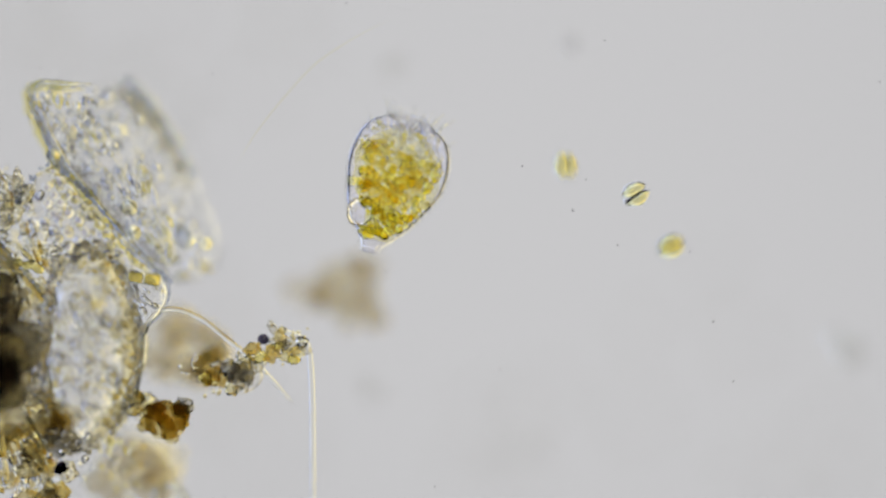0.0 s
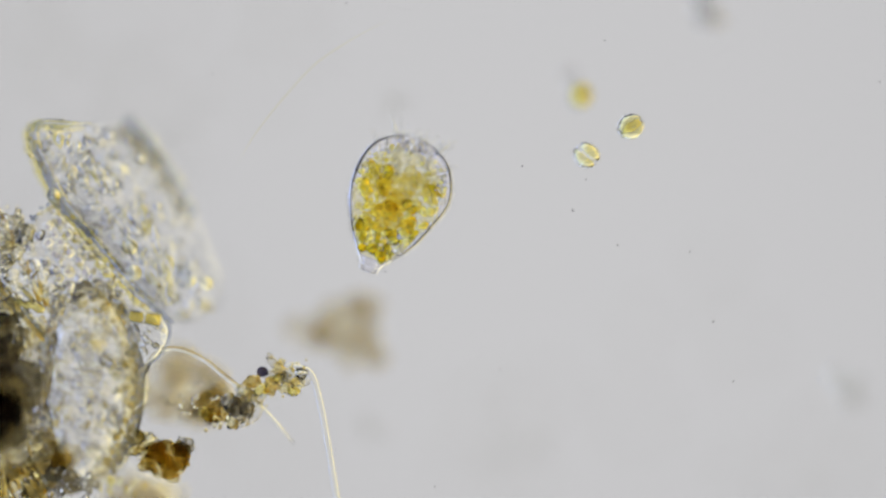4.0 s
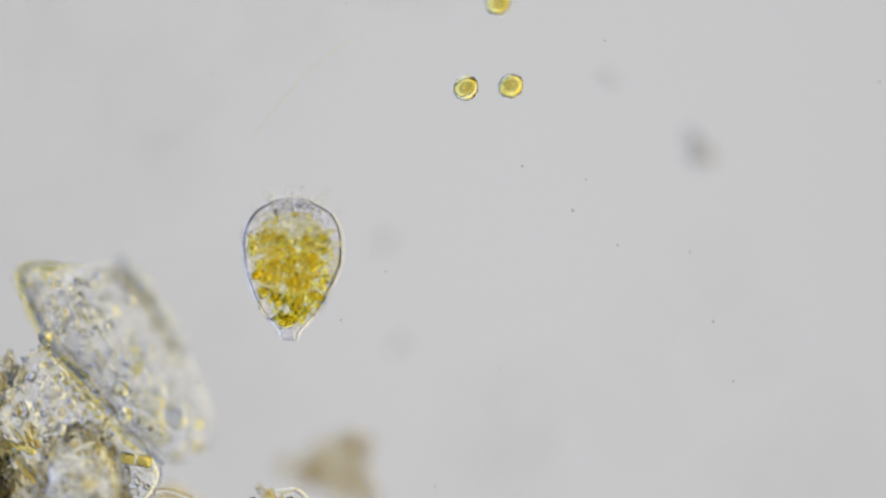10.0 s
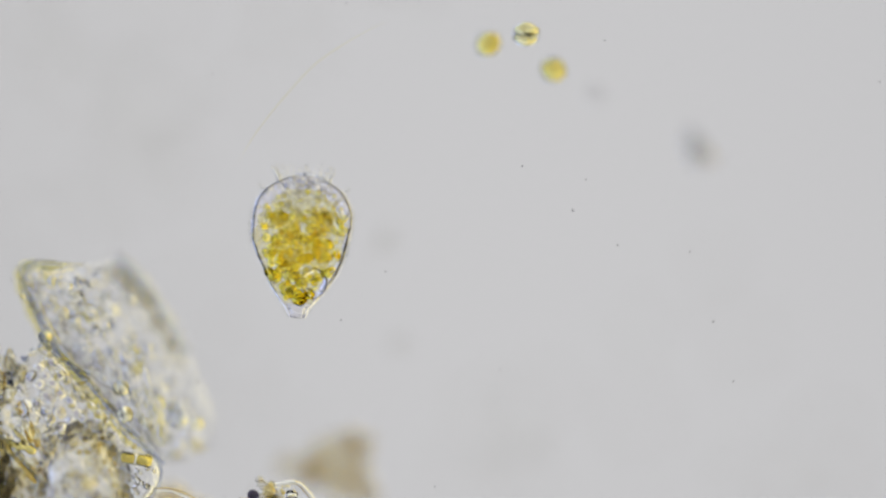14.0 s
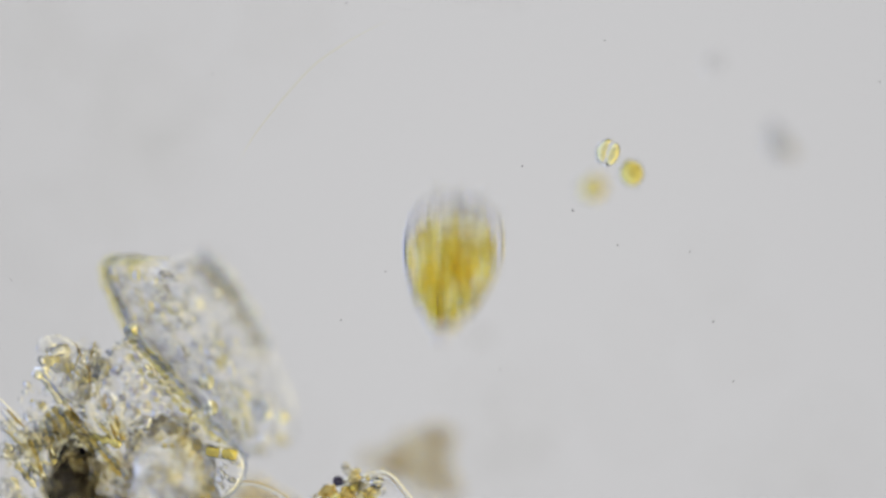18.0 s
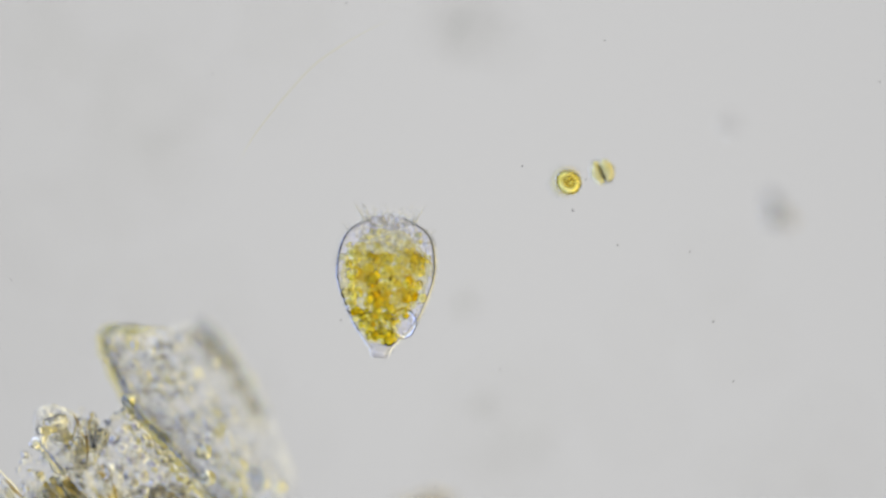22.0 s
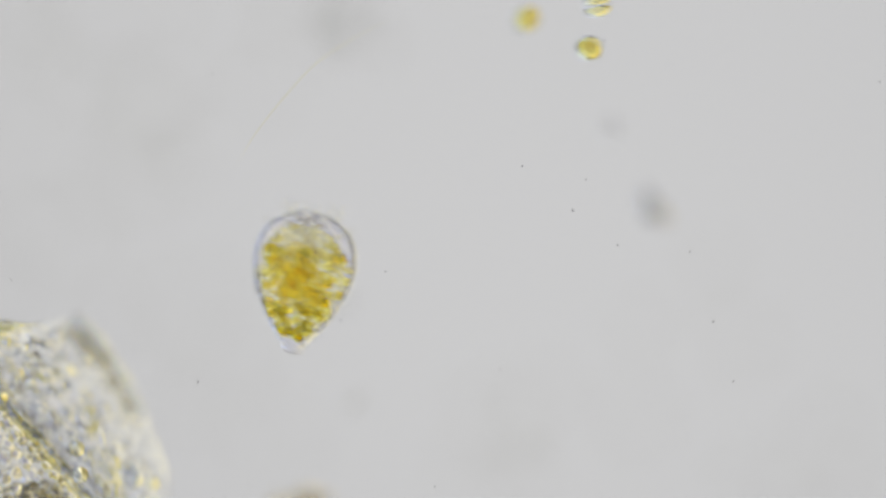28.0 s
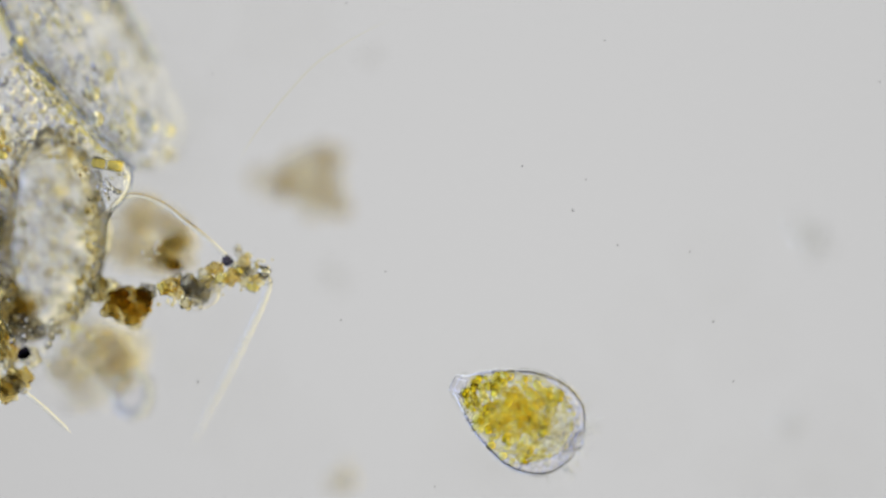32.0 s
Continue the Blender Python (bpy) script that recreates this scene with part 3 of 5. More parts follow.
    for name, side, w, z, m in (("rim_fold", 3, 9.0, -0.25, INDIGO), ("rim_crust", -8, 9.0, -0.55, PALE), ("rim_gleam", 12, 5.0, -0.2, CLEAR)):
        bm = bmesh.new()
        q = spline(edge, 44)
        tube(bm, [at(p[0] + side, p[1] - side * 0.3, p[2] + z) for p in q], [w * G * (0.8 + 1.0 * noise.noise(Vector((i * 0.7, side, 0)))) * min(1, (i + 1) / 5, (44 - i) / 8) for i in range(44)], 10)
        part(name, bm, m, thing, "edge band of the blade, standing in for its colour fringe")
    bm = bmesh.new()
    q = spline([(88, 268, -0.1), (112, 300, -0.1), (160, 348, -0.08), (205, 398, -0.08), (250, 446, -0.1), (304, 502, -0.12)], 30)
    tube(bm, [at(*p) for p in q], [5.5 * G * (1 + 0.5 * noise.noise(Vector((i * 0.6, 4, 1)))) for i in range(30)], 9)
    part("lower_fold", bm, INDIGO, thing, "dark bluish line along the lower rim")
    crumbs_along("rim_grit", STRAW, thing, [(u, v, z - 0.2) for u, v, z in edge[3:]], 20, (2.5, 6.0), 6.0, 72, "yellow grains along the rim")
    for u, v, r, z in [(229, 367, 15, 0.12), (237, 413, 14, 0.12), (96, 276, 13, 0.15), (362, 432, 12, -0.35), (337, 428, 8, -0.3), (137, 186, 6, -0.06)]:
        bm = bmesh.new()
        ball(bm, at(u, v, z), r * G, 3, peak=0.6)
        part("oil_droplet", bm, OIL, thing, "bright round oil droplet")
    bm = bmesh.new()
    ball(bm, at(320, 420, -0.35), 19 * G, 3, 0.15, 2, 3, (0.8, 1.1, 0.8))
    part("nucleus", bm, INDIGO, thing, "dark round nucleus")
    # yellow balls put in for the fringe crescent left of the dark nucleus
    for u, v, r in ((293, 408, 8), (291, 424, 9), (296, 440, 8), (306, 456, 7)):
        bm = bmesh.new()
        ball(bm, at(u, v, -0.6), r * G, 2, 0.1, 2, u)
        part("plastid", bm, PALE, thing, "yellowish ball for the fringe crescent beside the nucleus")
    whole = [(56, 165), (150, 162), (215, 165), (270, 260), (320, 360), (368, 440), (345, 490), (290, 480), (180, 360), (90, 240)]
    beads("droplet_film", CLEAR, thing, whole, 120, (3.5, 9.0), (-0.85, -0.35), 2, "small clear droplets")
    beads("near_droplet_film", CLEAR, thing, [(56, 165), (140, 160), (200, 240), (245, 330), (290, 440), (270, 455), (190, 350), (110, 250)], 120, (2.5, 6.0), (-0.32, -0.05), 4, "small clear droplets")
    # blue and yellow tints here imitate the lens's colour fringes on clear droplets
    beads("bluish_droplet_film", SLATE, thing, whole, 40, (2.5, 6.5), (-0.8, -0.4), 14, "small droplets tinted blue in place of a colour fringe")
    beads("yellow_droplet_film", STRAW, thing, [(52, 170), (100, 190), (150, 290), (290, 470), (350, 470), (372, 440), (365, 485), (310, 500), (260, 470), (120, 310)], 40, (2.4, 7.0), (-0.8, -0.4), 3, "small droplets tinted yellowish in place of a colour fringe")
    return thing


plant_fragment()

SHEET_LINE = [(92, 292), (130, 318), (170, 352), (205, 402), (236, 452), (232, 480), (180, 455), (120, 440), (70, 410), (46, 362), (52, 318)]


def cell_sheet():
    thing = holder("cell_sheet", pose(0, 0, 0), "grainy sheet of empty plant cells with a row of droplets", "plant debris")
    bm = bmesh.new()
    pad(bm, SHEET_LINE, -0.38, 0.2, n=80, rings=10, seed=12, wob=0.25)
    part("blade", bm, SHEET, thing, "grainy clear blade")
    # a capsule holding a row of round bodies
    bm = bmesh.new()
    tube(bm, [at(*q) for q in spline([(98, 312, 0.1), (120, 342, 0.1), (150, 375, 0.1), (168, 390, 0.1)], 12)], [G * w for w in (3, 8, 11, 13, 13, 13, 13, 13, 12, 11, 8, 3)], 12)
    part("capsule", bm, SLIME, thing, "clear capsule")
    for u, v, r in [(113, 322, 6), (124, 340, 6), (137, 352, 7), (149, 366, 7), (160, 381, 7)]:
        bm = bmesh.new()
        ball(bm, at(u, v, 0.13), r * G, 2)
        part("spore", bm, CLEAR, thing)
    beads("droplet_film", CLEAR, thing, SHEET_LINE, 70, (3.0, 7.0), (-0.5, -0.15), 5, "small clear droplets")
    # yellow put into the droplets for the warm side of the fringe
    beads("yellow_droplet_film", STRAW, thing, SHEET_LINE, 50, (2.4, 6.0), (-0.35, -0.02), 16, "small droplets tinted yellow in place of a colour fringe")
    # rows of round droplets, close together over the upper part of the blade
    rnd = random.Random(6)
    for k in range(44):
        row, place = divmod(k, 11)
        u, v = 92 + 14 * place - 13 * row + rnd.gauss(0, 3), 310 + 15 * place + 19 * row + rnd.gauss(0, 3)
        if place > 9 - row or rnd.random() < 0.12:
            continue
        c = at(u, v, rnd.uniform(-0.08, 0.06))
        r = rnd.uniform(6.5, 11.5)
        bm = bmesh.new()
        ball(bm, c, r * G, 2, 0.15, 1.5, k, peak=0.45)
        drop = part("droplet", bm, GRAINY, thing, "round clear droplet")
        bm = bmesh.new()
        ball(bm, c, r * 0.5 * G, 2, 0.15, 1.5, k)
        part("core", bm, LILAC, drop, "violet core")
    crumbs_along("edge", INDIGO, thing, [(30, 360, 0), (50, 325, 0), (88, 290, 0.05), (120, 312, 0.05), (170, 350, 0), (215, 410, 0), (240, 470, 0)], 44, (2.5, 5.0), 2.5, 75, "dark folded edge")
    return thing


cell_sheet()

OVAL = [(130, 446), (172, 440), (208, 470), (235, 525), (246, 600), (240, 670), (216, 730), (180, 775), (135, 790), (100, 765), (80, 700), (74, 620), (82, 540), (100, 478)]


def oval_cell():
    thing = holder("oval_cell", pose(0, 0, 0), "large oval see-through cell in a brown granular wall", "plant debris")
    bm = bmesh.new()
    pad(bm, OVAL, -0.42, 0.4, n=90, rings=10, seed=3, wob=0.1)
    part("body", bm, INNER, thing, "pale grainy cell body")
    ring = [(*q, 0.1 * math.sin(i * 0.9)) for i, q in enumerate(closed_spline(OVAL, 24))]
    ring.append(ring[0])
    bm = bmesh.new()
    loop = [(*q, 0.12 * math.sin(i * 0.5) - 0.3) for i, q in enumerate(closed_spline(OVAL, 72))]
    loop.append(loop[0])
    tube(bm, [at(u + 5 * noise.noise(Vector((i * 0.35, 1, 0))), v, z) for i, (u, v, z) in enumerate(loop)], [G * (11 + 7 * noise.noise(Vector((i * 0.3, 0, 4)))) for i in range(73)], 12)
    part("cell_wall", bm, WALL, thing, "brown granular wall")
    bm = bmesh.new()
    q = spline([(98, 510, -0.4), (122, 472, -0.4), (166, 466, -0.4), (202, 500, -0.4), (219, 560, -0.4), (225, 625, -0.4), (218, 690, -0.4), (194, 742, -0.4), (150, 772, -0.4)], 50)
    tube(bm, [at(*p) for p in q], [G * (15 + 7 * noise.noise(Vector((i * 0.35, 2, 7)))) * min(1, (i + 2) / 8, (51 - i) / 8) for i in range(50)], 14)
    part("inner_layer", bm, WALL, thing, "thick brownish inner layer of the wall")
    bm = bmesh.new()
    q = spline([(176, 444, -0.2), (212, 470, -0.2), (238, 524, -0.2), (249, 600, -0.2), (244, 668, -0.2), (226, 724, -0.2)], 40)
    tube(bm, [at(p[0] + 3 * noise.noise(Vector((i * 0.4, 5, 0))), p[1], p[2]) for i, p in enumerate(q)], [3.6 * G] * 40, 8)
    part("outer_skin", bm, INDIGO, thing, "dark bluish outer skin")
    crumbs_along("wall_crust", WALL, thing, ring, 50, (3, 8.5), 6.5, 73, "brown crumbs on the wall")
    # blue tint in the wall stands in for fringe colour
    crumbs_along("wall_droplet_film", SLATE, thing, ring, 50, (3, 6.0), 8.0, 74, "droplets in the wall, tinted blue for a colour fringe")
    beads("wall_grit", STRAW, thing, [(170, 442), (210, 470), (240, 540), (248, 620), (236, 690), (205, 748), (190, 740), (216, 670), (222, 600), (210, 540), (180, 490), (140, 470)], 120, (2.5, 7.5), (-0.5, 0.4), 8, "brown-yellow grains along the wall")
    beads("dark_grit", BROWN, thing, [(120, 446), (170, 436), (215, 478), (246, 590), (232, 600), (200, 510), (150, 470)], 5, (3.0, 7.0), (-0.2, 0.2), 9, "brown grains")
    beads("sap_droplet_film", CLEAR, thing, [(120, 480), (160, 475), (200, 530), (214, 610), (200, 690), (160, 750), (115, 740), (95, 660), (95, 560)], 170, (3.0, 8.5), (-0.75, -0.35), 10, "small clear droplets")
    # two tinted sets, blue and yellow, imitate fringes inside the cell
    beads("bluish_droplet_film", SLATE, thing, [(95, 470), (160, 460), (225, 560), (228, 660), (170, 770), (90, 740), (78, 640)], 60, (2.6, 6.0), (-0.7, -0.2), 11, "small droplets tinted blue in place of a colour fringe")
    beads("yellow_droplet_film", STRAW, thing, [(95, 470), (160, 460), (225, 560), (228, 660), (170, 770), (90, 740), (78, 640)], 110, (3.0, 8.0), (-0.75, -0.3), 13, "small droplets tinted yellow in place of a colour fringe")
    for u, v, r in [(146, 535, 10), (172, 598, 6), (118, 632, 7)]:
        bm = bmesh.new()
        ball(bm, at(u, v, 0.25), r * G, 3)
        part("vesicle", bm, VACUOLE, thing, "clear round vesicle")
    return thing


oval_cell()


def bulb_cell():
    thing = holder("bulb_cell", pose(0, 0, 0), "small clear bulb cell with a golden rod across it", "plant debris")
    bm = bmesh.new()
    pad(bm, [(232, 488), (270, 486), (294, 500), (298, 525), (284, 555), (258, 574), (244, 550), (232, 515)], -0.05, 0.13, n=48, rings=8, seed=21, edge=1.2)
    part("bulb", bm, FLAKE, thing, "clear bulb")
    bm = bmesh.new()
    tube(bm, [at(226, 488, 0.1), at(230, 488, 0.1), at(282, 497, 0.1), at(286, 497, 0.1)], [8 * G, 11 * G, 11 * G, 8 * G], 10)
    rod = part("rod", bm, LOAM, thing, "straight clear rod")
    for u0, u1 in ((229, 253), (257, 283)):
        bm = bmesh.new()
        tube(bm, [at(u, 488.5 + (u - 228) * 0.16, 0.1) for u in (u0, u0 + 3, u1 - 3, u1)], [6 * G, 9 * G, 9.4 * G, 6 * G], 8)
        part("plastid", bm, GOLD, rod, "golden plastid")
    bm = bmesh.new()
    tube(bm, [at(*q) for q in spline([(288, 494, 0), (299, 510, 0), (296, 535, 0), (280, 560, 0), (262, 576, 0), (250, 600, 0)], 20)], [3.2 * G] * 20, 8)
    part("wall", bm, INDIGO, thing, "dark bluish cell wall")
    beads("droplet_film", CLEAR, thing, [(242, 512), (285, 512), (282, 545), (258, 560)], 16, (2.5, 5.5), (0.02, 0.16), 22, "small clear droplets")
    return thing


bulb_cell()


def clump(name, label, centre, spread, count, sizes, mats, seed, squash=0.8, category="debris"):
    """A heap of lumps, each a part, about a centre (grid steps, metres up)."""
    rnd = random.Random(seed)
    thing = holder(name, pose(0, 0, 0), label, category)
    for k in range(count):
        a, q = rnd.uniform(0, 6.283), rnd.random() ** 0.6
        u, v = centre[0] + spread[0] * q * math.cos(a), centre[1] + spread[1] * q * math.sin(a)
        z = centre[2] + spread[2] * rnd.uniform(-1, 1)
        bm = bmesh.new()
        ball(bm, at(u, v, z), rnd.uniform(*sizes) * G, 3, 0.3, 2.0, seed + k * 1.3, (1, rnd.uniform(0.7, 1.1), squash))
        part("lump", bm, mats[k % len(mats)], thing)
    return thing


# the dark heart of the bank
clump("humus_mass", "dark brown mass of humus, thick and ragged", (-4, 632, 0.78), (40, 92, 0.15), 12, (34, 52), (DARK, DARK, LOAM), 31)
clump("humus_mass", "brown mass of humus deep in the debris bank", (34, 612, -0.6), (44, 92, 0.3), 13, (24, 40), (DARK, LOAM, LOAM), 45)
clump("humus_mass", "small dark mass of humus at the bank's heart", (-6, 540, -0.45), (40, 38, 0.15), 10, (20, 32), (DARK, DARK, LOAM), 47)
clump("humus_mass", "yellow-brown mass of humus deep in the debris bank", (78, 765, -0.5), (62, 66, 0.2), 13, (18, 32), (LOAM, HUMUS, DARK), 46)
clump("crumb_heap", "heap of pale crumbs with brown grains", (-10, 505, -0.1), (60, 36, 0.3), 9, (14, 26), (WALL, CRUMB, CRUMB), 32)
clump("crumb_heap", "heap of yellow-brown crumbs", (55, 800, -0.3), (72, 86, 0.3), 34, (9, 24), (WALL, HUMUS, HUMUS, CRUMB), 33)
clump("crumb_heap", "heap of yellow-brown crumbs", (20, 450, -0.25), (72, 60, 0.25), 26, (9, 20), (CRUMB, FLAKE, CRUMB), 34)
clump("crumb_heap", "heap of pale crumbs with brown grains", (10, 350, -0.25), (48, 48, 0.2), 16, (9, 18), (CRUMB, CRUMB, WALL), 35)
clump("crumb_heap", "heap of brown crumbs beyond the debris bank", (-85, 500, -0.25), (60, 90, 0.25), 18, (10, 24), (CRUMB, FLAKE, CRUMB), 43)
clump("brown_crumb", "small dark brown crumb", (92, 876, 0.05), (26, 26, 0.08), 9, (10, 18), (HUMUS, DARK, HUMUS), 36)
lump = clump("humus_lump", "rough amber-brown lump of humus, nearly black at one corner", (290, 744, -0.05), (36, 32, 0.22), 26, (7, 14), (HUMUS, BROWN, HUMUS), 37)
bm = bmesh.new()
ball(bm, at(292, 743, -0.02), 36 * G, 4, 0.16, 2.2, 7, (1.05, 0.92, 0.55))
part("core", bm, HUMUS, lump)
crust = random.Random(38)
for k in range(46):
    a, q = crust.uniform(0, 6.283), crust.uniform(0.75, 1.08)
    bm = bmesh.new()
    ball(bm, at(292 + 38 * q * math.cos(a), 743 + 32 * q * math.sin(a), crust.uniform(-0.1, 0.12)), crust.uniform(3, 7) * G, 2, 0.35, 1.8, k)
    part("crumb", bm, (HUMUS, BROWN, LOAM)[k % 3], lump)
clump("dark_crumb", "nearly black corner crumb", (325, 718, 0.02), (10, 12, 0.04), 5, (9, 14), (DARK, HUMUS), 38)
clump("spore_pair", "pair of nearly black round spores", (107, 828, 0.05), (3, 9, 0.02), 3, (8, 12), (INK,), 44)
clump("yellow_crumb", "yellow-brown crumb beside the oval cell", (250, 718, -0.12), (18, 26, 0.12), 13, (7, 13), (STRAW, HUMUS, WALL), 39)
clump("grey_veil", "grey out-of-focus veil of slime", (225, 835, -0.9), (62, 84, 0.3), 26, (18, 38), (FAINT, SMUDGE, SMUDGE), 40)


def slime_bag():
    thing = holder("slime_bag", pose(0, 0, 0), "thin grey bag of slime, out of focus", "debris")
    bm = bmesh.new()
    pad(bm, [(126, 776), (200, 754), (262, 775), (288, 830), (274, 890), (240, 928), (180, 936), (130, 900)], -0.95, 0.5, n=56, rings=8, seed=41, wob=0.2)
    part("skin", bm, SLIME, thing, "thin grey skin")
    rnd = random.Random(58)
    for k in range(26):
        u, v, l, z = rnd.uniform(160, 262), rnd.uniform(776, 890), rnd.uniform(8, 22), rnd.uniform(-0.6, -0.3)
        bm = bmesh.new()
        tube(bm, [at(u - l * 0.15, v - l / 2, z), at(u, v, z), at(u + l * 0.15, v + l / 2, z)], [2 * G, rnd.uniform(4, 7) * G, 2 * G], 7)
        part("streak", bm, (PALE, CLEAR, STRAW)[k % 3], thing, "pale yellowish streak")
    return thing


slime_bag()
clump("grey_veil", "brownish out-of-focus veil of slime", (312, 615, -1.1), (78, 64, 0.2), 36, (14, 28), (SMUDGE,), 41)


def loose_beads(name, label, outline, count, sizes, z, mat, seed):
    thing = beads(name, mat, None, outline, count, sizes, z, seed)
    return tagged(thing, label, "debris", kind="stuff")


loose_beads("yellow_grit", "countless yellow-brown grains over the debris bank", [(-112, 430), (-40, 380), (60, 390), (110, 470), (70, 600), (60, 720), (120, 800), (120, 880), (30, 900), (-60, 850), (-130, 740), (-95, 640), (-140, 530)], 230, (2.5, 7.5), (-0.7, 0.2), STRAW, 51)
loose_beads("clear_grit", "countless clear droplets over the debris bank", [(-118, 420), (-60, 310), (40, 300), (110, 440), (80, 600), (70, 720), (150, 790), (150, 860), (40, 905), (-70, 860), (-120, 730), (-95, 620), (-135, 520)], 340, (2.5, 7.5), (-0.5, 0.1), CLEAR, 52)
loose_beads("brown_grit", "countless brown grains over the debris bank", [(-40, 540), (60, 520), (110, 470), (130, 480), (80, 560), (60, 720), (120, 820), (90, 880), (-60, 880)], 80, (3, 8), (-0.4, 0.1), BROWN, 53)

# bluish droplets strewn in as the cold side of the bank's colour fringes
loose_beads("bluish_grit", "countless droplets over the debris bank, tinted blue as colour fringes", [(-118, 430), (-60, 310), (40, 300), (110, 440), (80, 600), (70, 720), (150, 790), (150, 860), (40, 905), (-70, 860), (-120, 730), (-95, 620), (-135, 520)], 200, (2.5, 6.5), (-0.5, 0.1), SLATE, 56)


def angular_flake():
    thing = holder("angular_flake", pose(0, 0, 0), "clear angular flake with fine needles in it", "plant debris")
    bm = bmesh.new()
    pad(bm, [(-72, 300), (-40, 284), (0, 300), (42, 330), (46, 372), (10, 400), (-40, 390), (-66, 350)], 0.0, 0.12, n=56, rings=8, seed=25, wob=0.9, flat=6)
    part("blade", bm, FLAKE, thing, "clear folded blade")
    rnd = random.Random(8)
    for k in range(14):
        f = k / 13
        bm = bmesh.new()
        ball(bm, at(-62 + 96 * f + rnd.uniform(-6, 6), 312 + 34 * f + rnd.uniform(-16, 40) * (1 - 0.4 * f), rnd.uniform(0.0, 0.15)), rnd.uniform(9, 17) * G, 1, 0.35, 2.4, k * 1.9, (1.2, 0.7, 0.6), Euler((0, 0, rnd.uniform(0, 3))))
        mesh_ob("shard", bm, (CLEAR, SHEET, STRAW, SHEET)[k % 4], thing, "clear angular shard", smooth=False)
    for k in range(16):
        u, v, a, l = rnd.uniform(-50, 40), rnd.uniform(310, 400), rnd.uniform(0.6, 1.9), rnd.uniform(18, 46)
        bm = bmesh.new()
        du, dv = math.cos(a) * l / 2, math.sin(a) * l / 2
        z = rnd.uniform(0.15, 0.3)
        tube(bm, [at(u - du, v - dv, z), at(u, v, z + 0.02), at(u + du, v + dv, z)], [0.8 * G, 2.2 * G, 0.8 * G], 6)
        part("needle", bm, (STRAW, HAIR, BROWN)[k % 3], thing)
    return thing


angular_flake()


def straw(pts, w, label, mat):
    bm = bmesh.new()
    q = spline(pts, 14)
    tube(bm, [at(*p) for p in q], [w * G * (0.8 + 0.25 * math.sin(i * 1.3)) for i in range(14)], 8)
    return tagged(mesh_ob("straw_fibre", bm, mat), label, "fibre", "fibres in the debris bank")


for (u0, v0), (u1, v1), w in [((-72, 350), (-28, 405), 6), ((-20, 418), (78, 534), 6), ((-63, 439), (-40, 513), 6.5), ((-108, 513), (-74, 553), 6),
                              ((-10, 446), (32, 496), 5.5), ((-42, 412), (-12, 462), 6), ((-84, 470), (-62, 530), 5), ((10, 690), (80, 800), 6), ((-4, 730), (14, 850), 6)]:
    # each fibre gets a dark bluish twin in place of its colour fringe
    for aside, m, label in ((0, STRAW, "straight yellowish straw fibre lying in the debris"), (9, INDIGO, "dark bluish twin of a fibre, standing in for its colour fringe")):
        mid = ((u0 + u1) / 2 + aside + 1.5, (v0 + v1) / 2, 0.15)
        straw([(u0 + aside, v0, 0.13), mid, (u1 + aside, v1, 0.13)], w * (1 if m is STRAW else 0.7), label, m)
straw([(28, 465, 0.1), (50, 470, 0.1), (78, 480, 0.1)], 8, "short golden fibre lying in the debris", GOLD)


def needle_bundle(centre, spread, count, lean, seed):
    rnd = random.Random(seed)
    thing = holder("needle_bundle", pose(0, 0, 0), "bundle of fine needles in the debris, some tinted blue as fringes", "fibre", "needle bundles")
    for k in range(count):
        u, v = centre[0] + rnd.uniform(-1, 1) * spread[0], centre[1] + rnd.uniform(-1, 1) * spread[1]
        a, l, z = lean + rnd.gauss(0, 0.22), rnd.uniform(22, 64), rnd.uniform(-0.45, 0.1)
        du, dv = math.cos(a) * l / 2, math.sin(a) * l / 2
        w = rnd.uniform(1.8, 4.4)
        bm = bmesh.new()
        tube(bm, [at(u - du, v - dv, z), at(u - du * 0.5, v - dv * 0.5, z), at(u + rnd.uniform(-2, 2), v + rnd.uniform(-2, 2), z + 0.02), at(u + du * 0.5, v + dv * 0.5, z), at(u + du, v + dv, z)],
             [0.5 * w * G, w * G, w * G, w * G, 0.4 * w * G], 7)
        # the bluish ones stand in for fringe colour along the needles
        part("needle", bm, (STRAW, SLATE, THREAD, STRAW, BROWN)[k % 5], thing)
    return thing


needle_bundle((15, 455), (62, 60), 46, 0.95, 81)
needle_bundle((40, 770), (50, 70), 30, 1.15, 82)
needle_bundle((-80, 480), (50, 70), 26, 0.9, 83)


# ---- threads and the granule cluster ----
def thread(name, pts, w, label, n=40):
    bm = bmesh.new()
    q = spline(pts, n)
    tube(bm, [at(*p) for p in q], [w * G * (1 if i < n - 6 else (n - i) / 7) for i in range(n)], 9)
    return tagged(mesh_ob(name, bm, THREAD), label, "filament")


thread("arched_thread", [(246, 612, 0), (262, 572, 0), (285, 550, 0), (318, 548, 0), (360, 566, 0.02), (395, 594, 0.05), (430, 622, 0.02), (470, 660, 0.05), (500, 692, 0.2), (520, 712, 0.4)], 4.4, "pale arched thread, bowed out from the debris bank")
thread("stray_thread", [(107, 895, 0.1), (140, 920, 0.15), (168, 945, 0.2), (192, 968, 0.2)], 3.4, "short pale thread with a swollen tip")


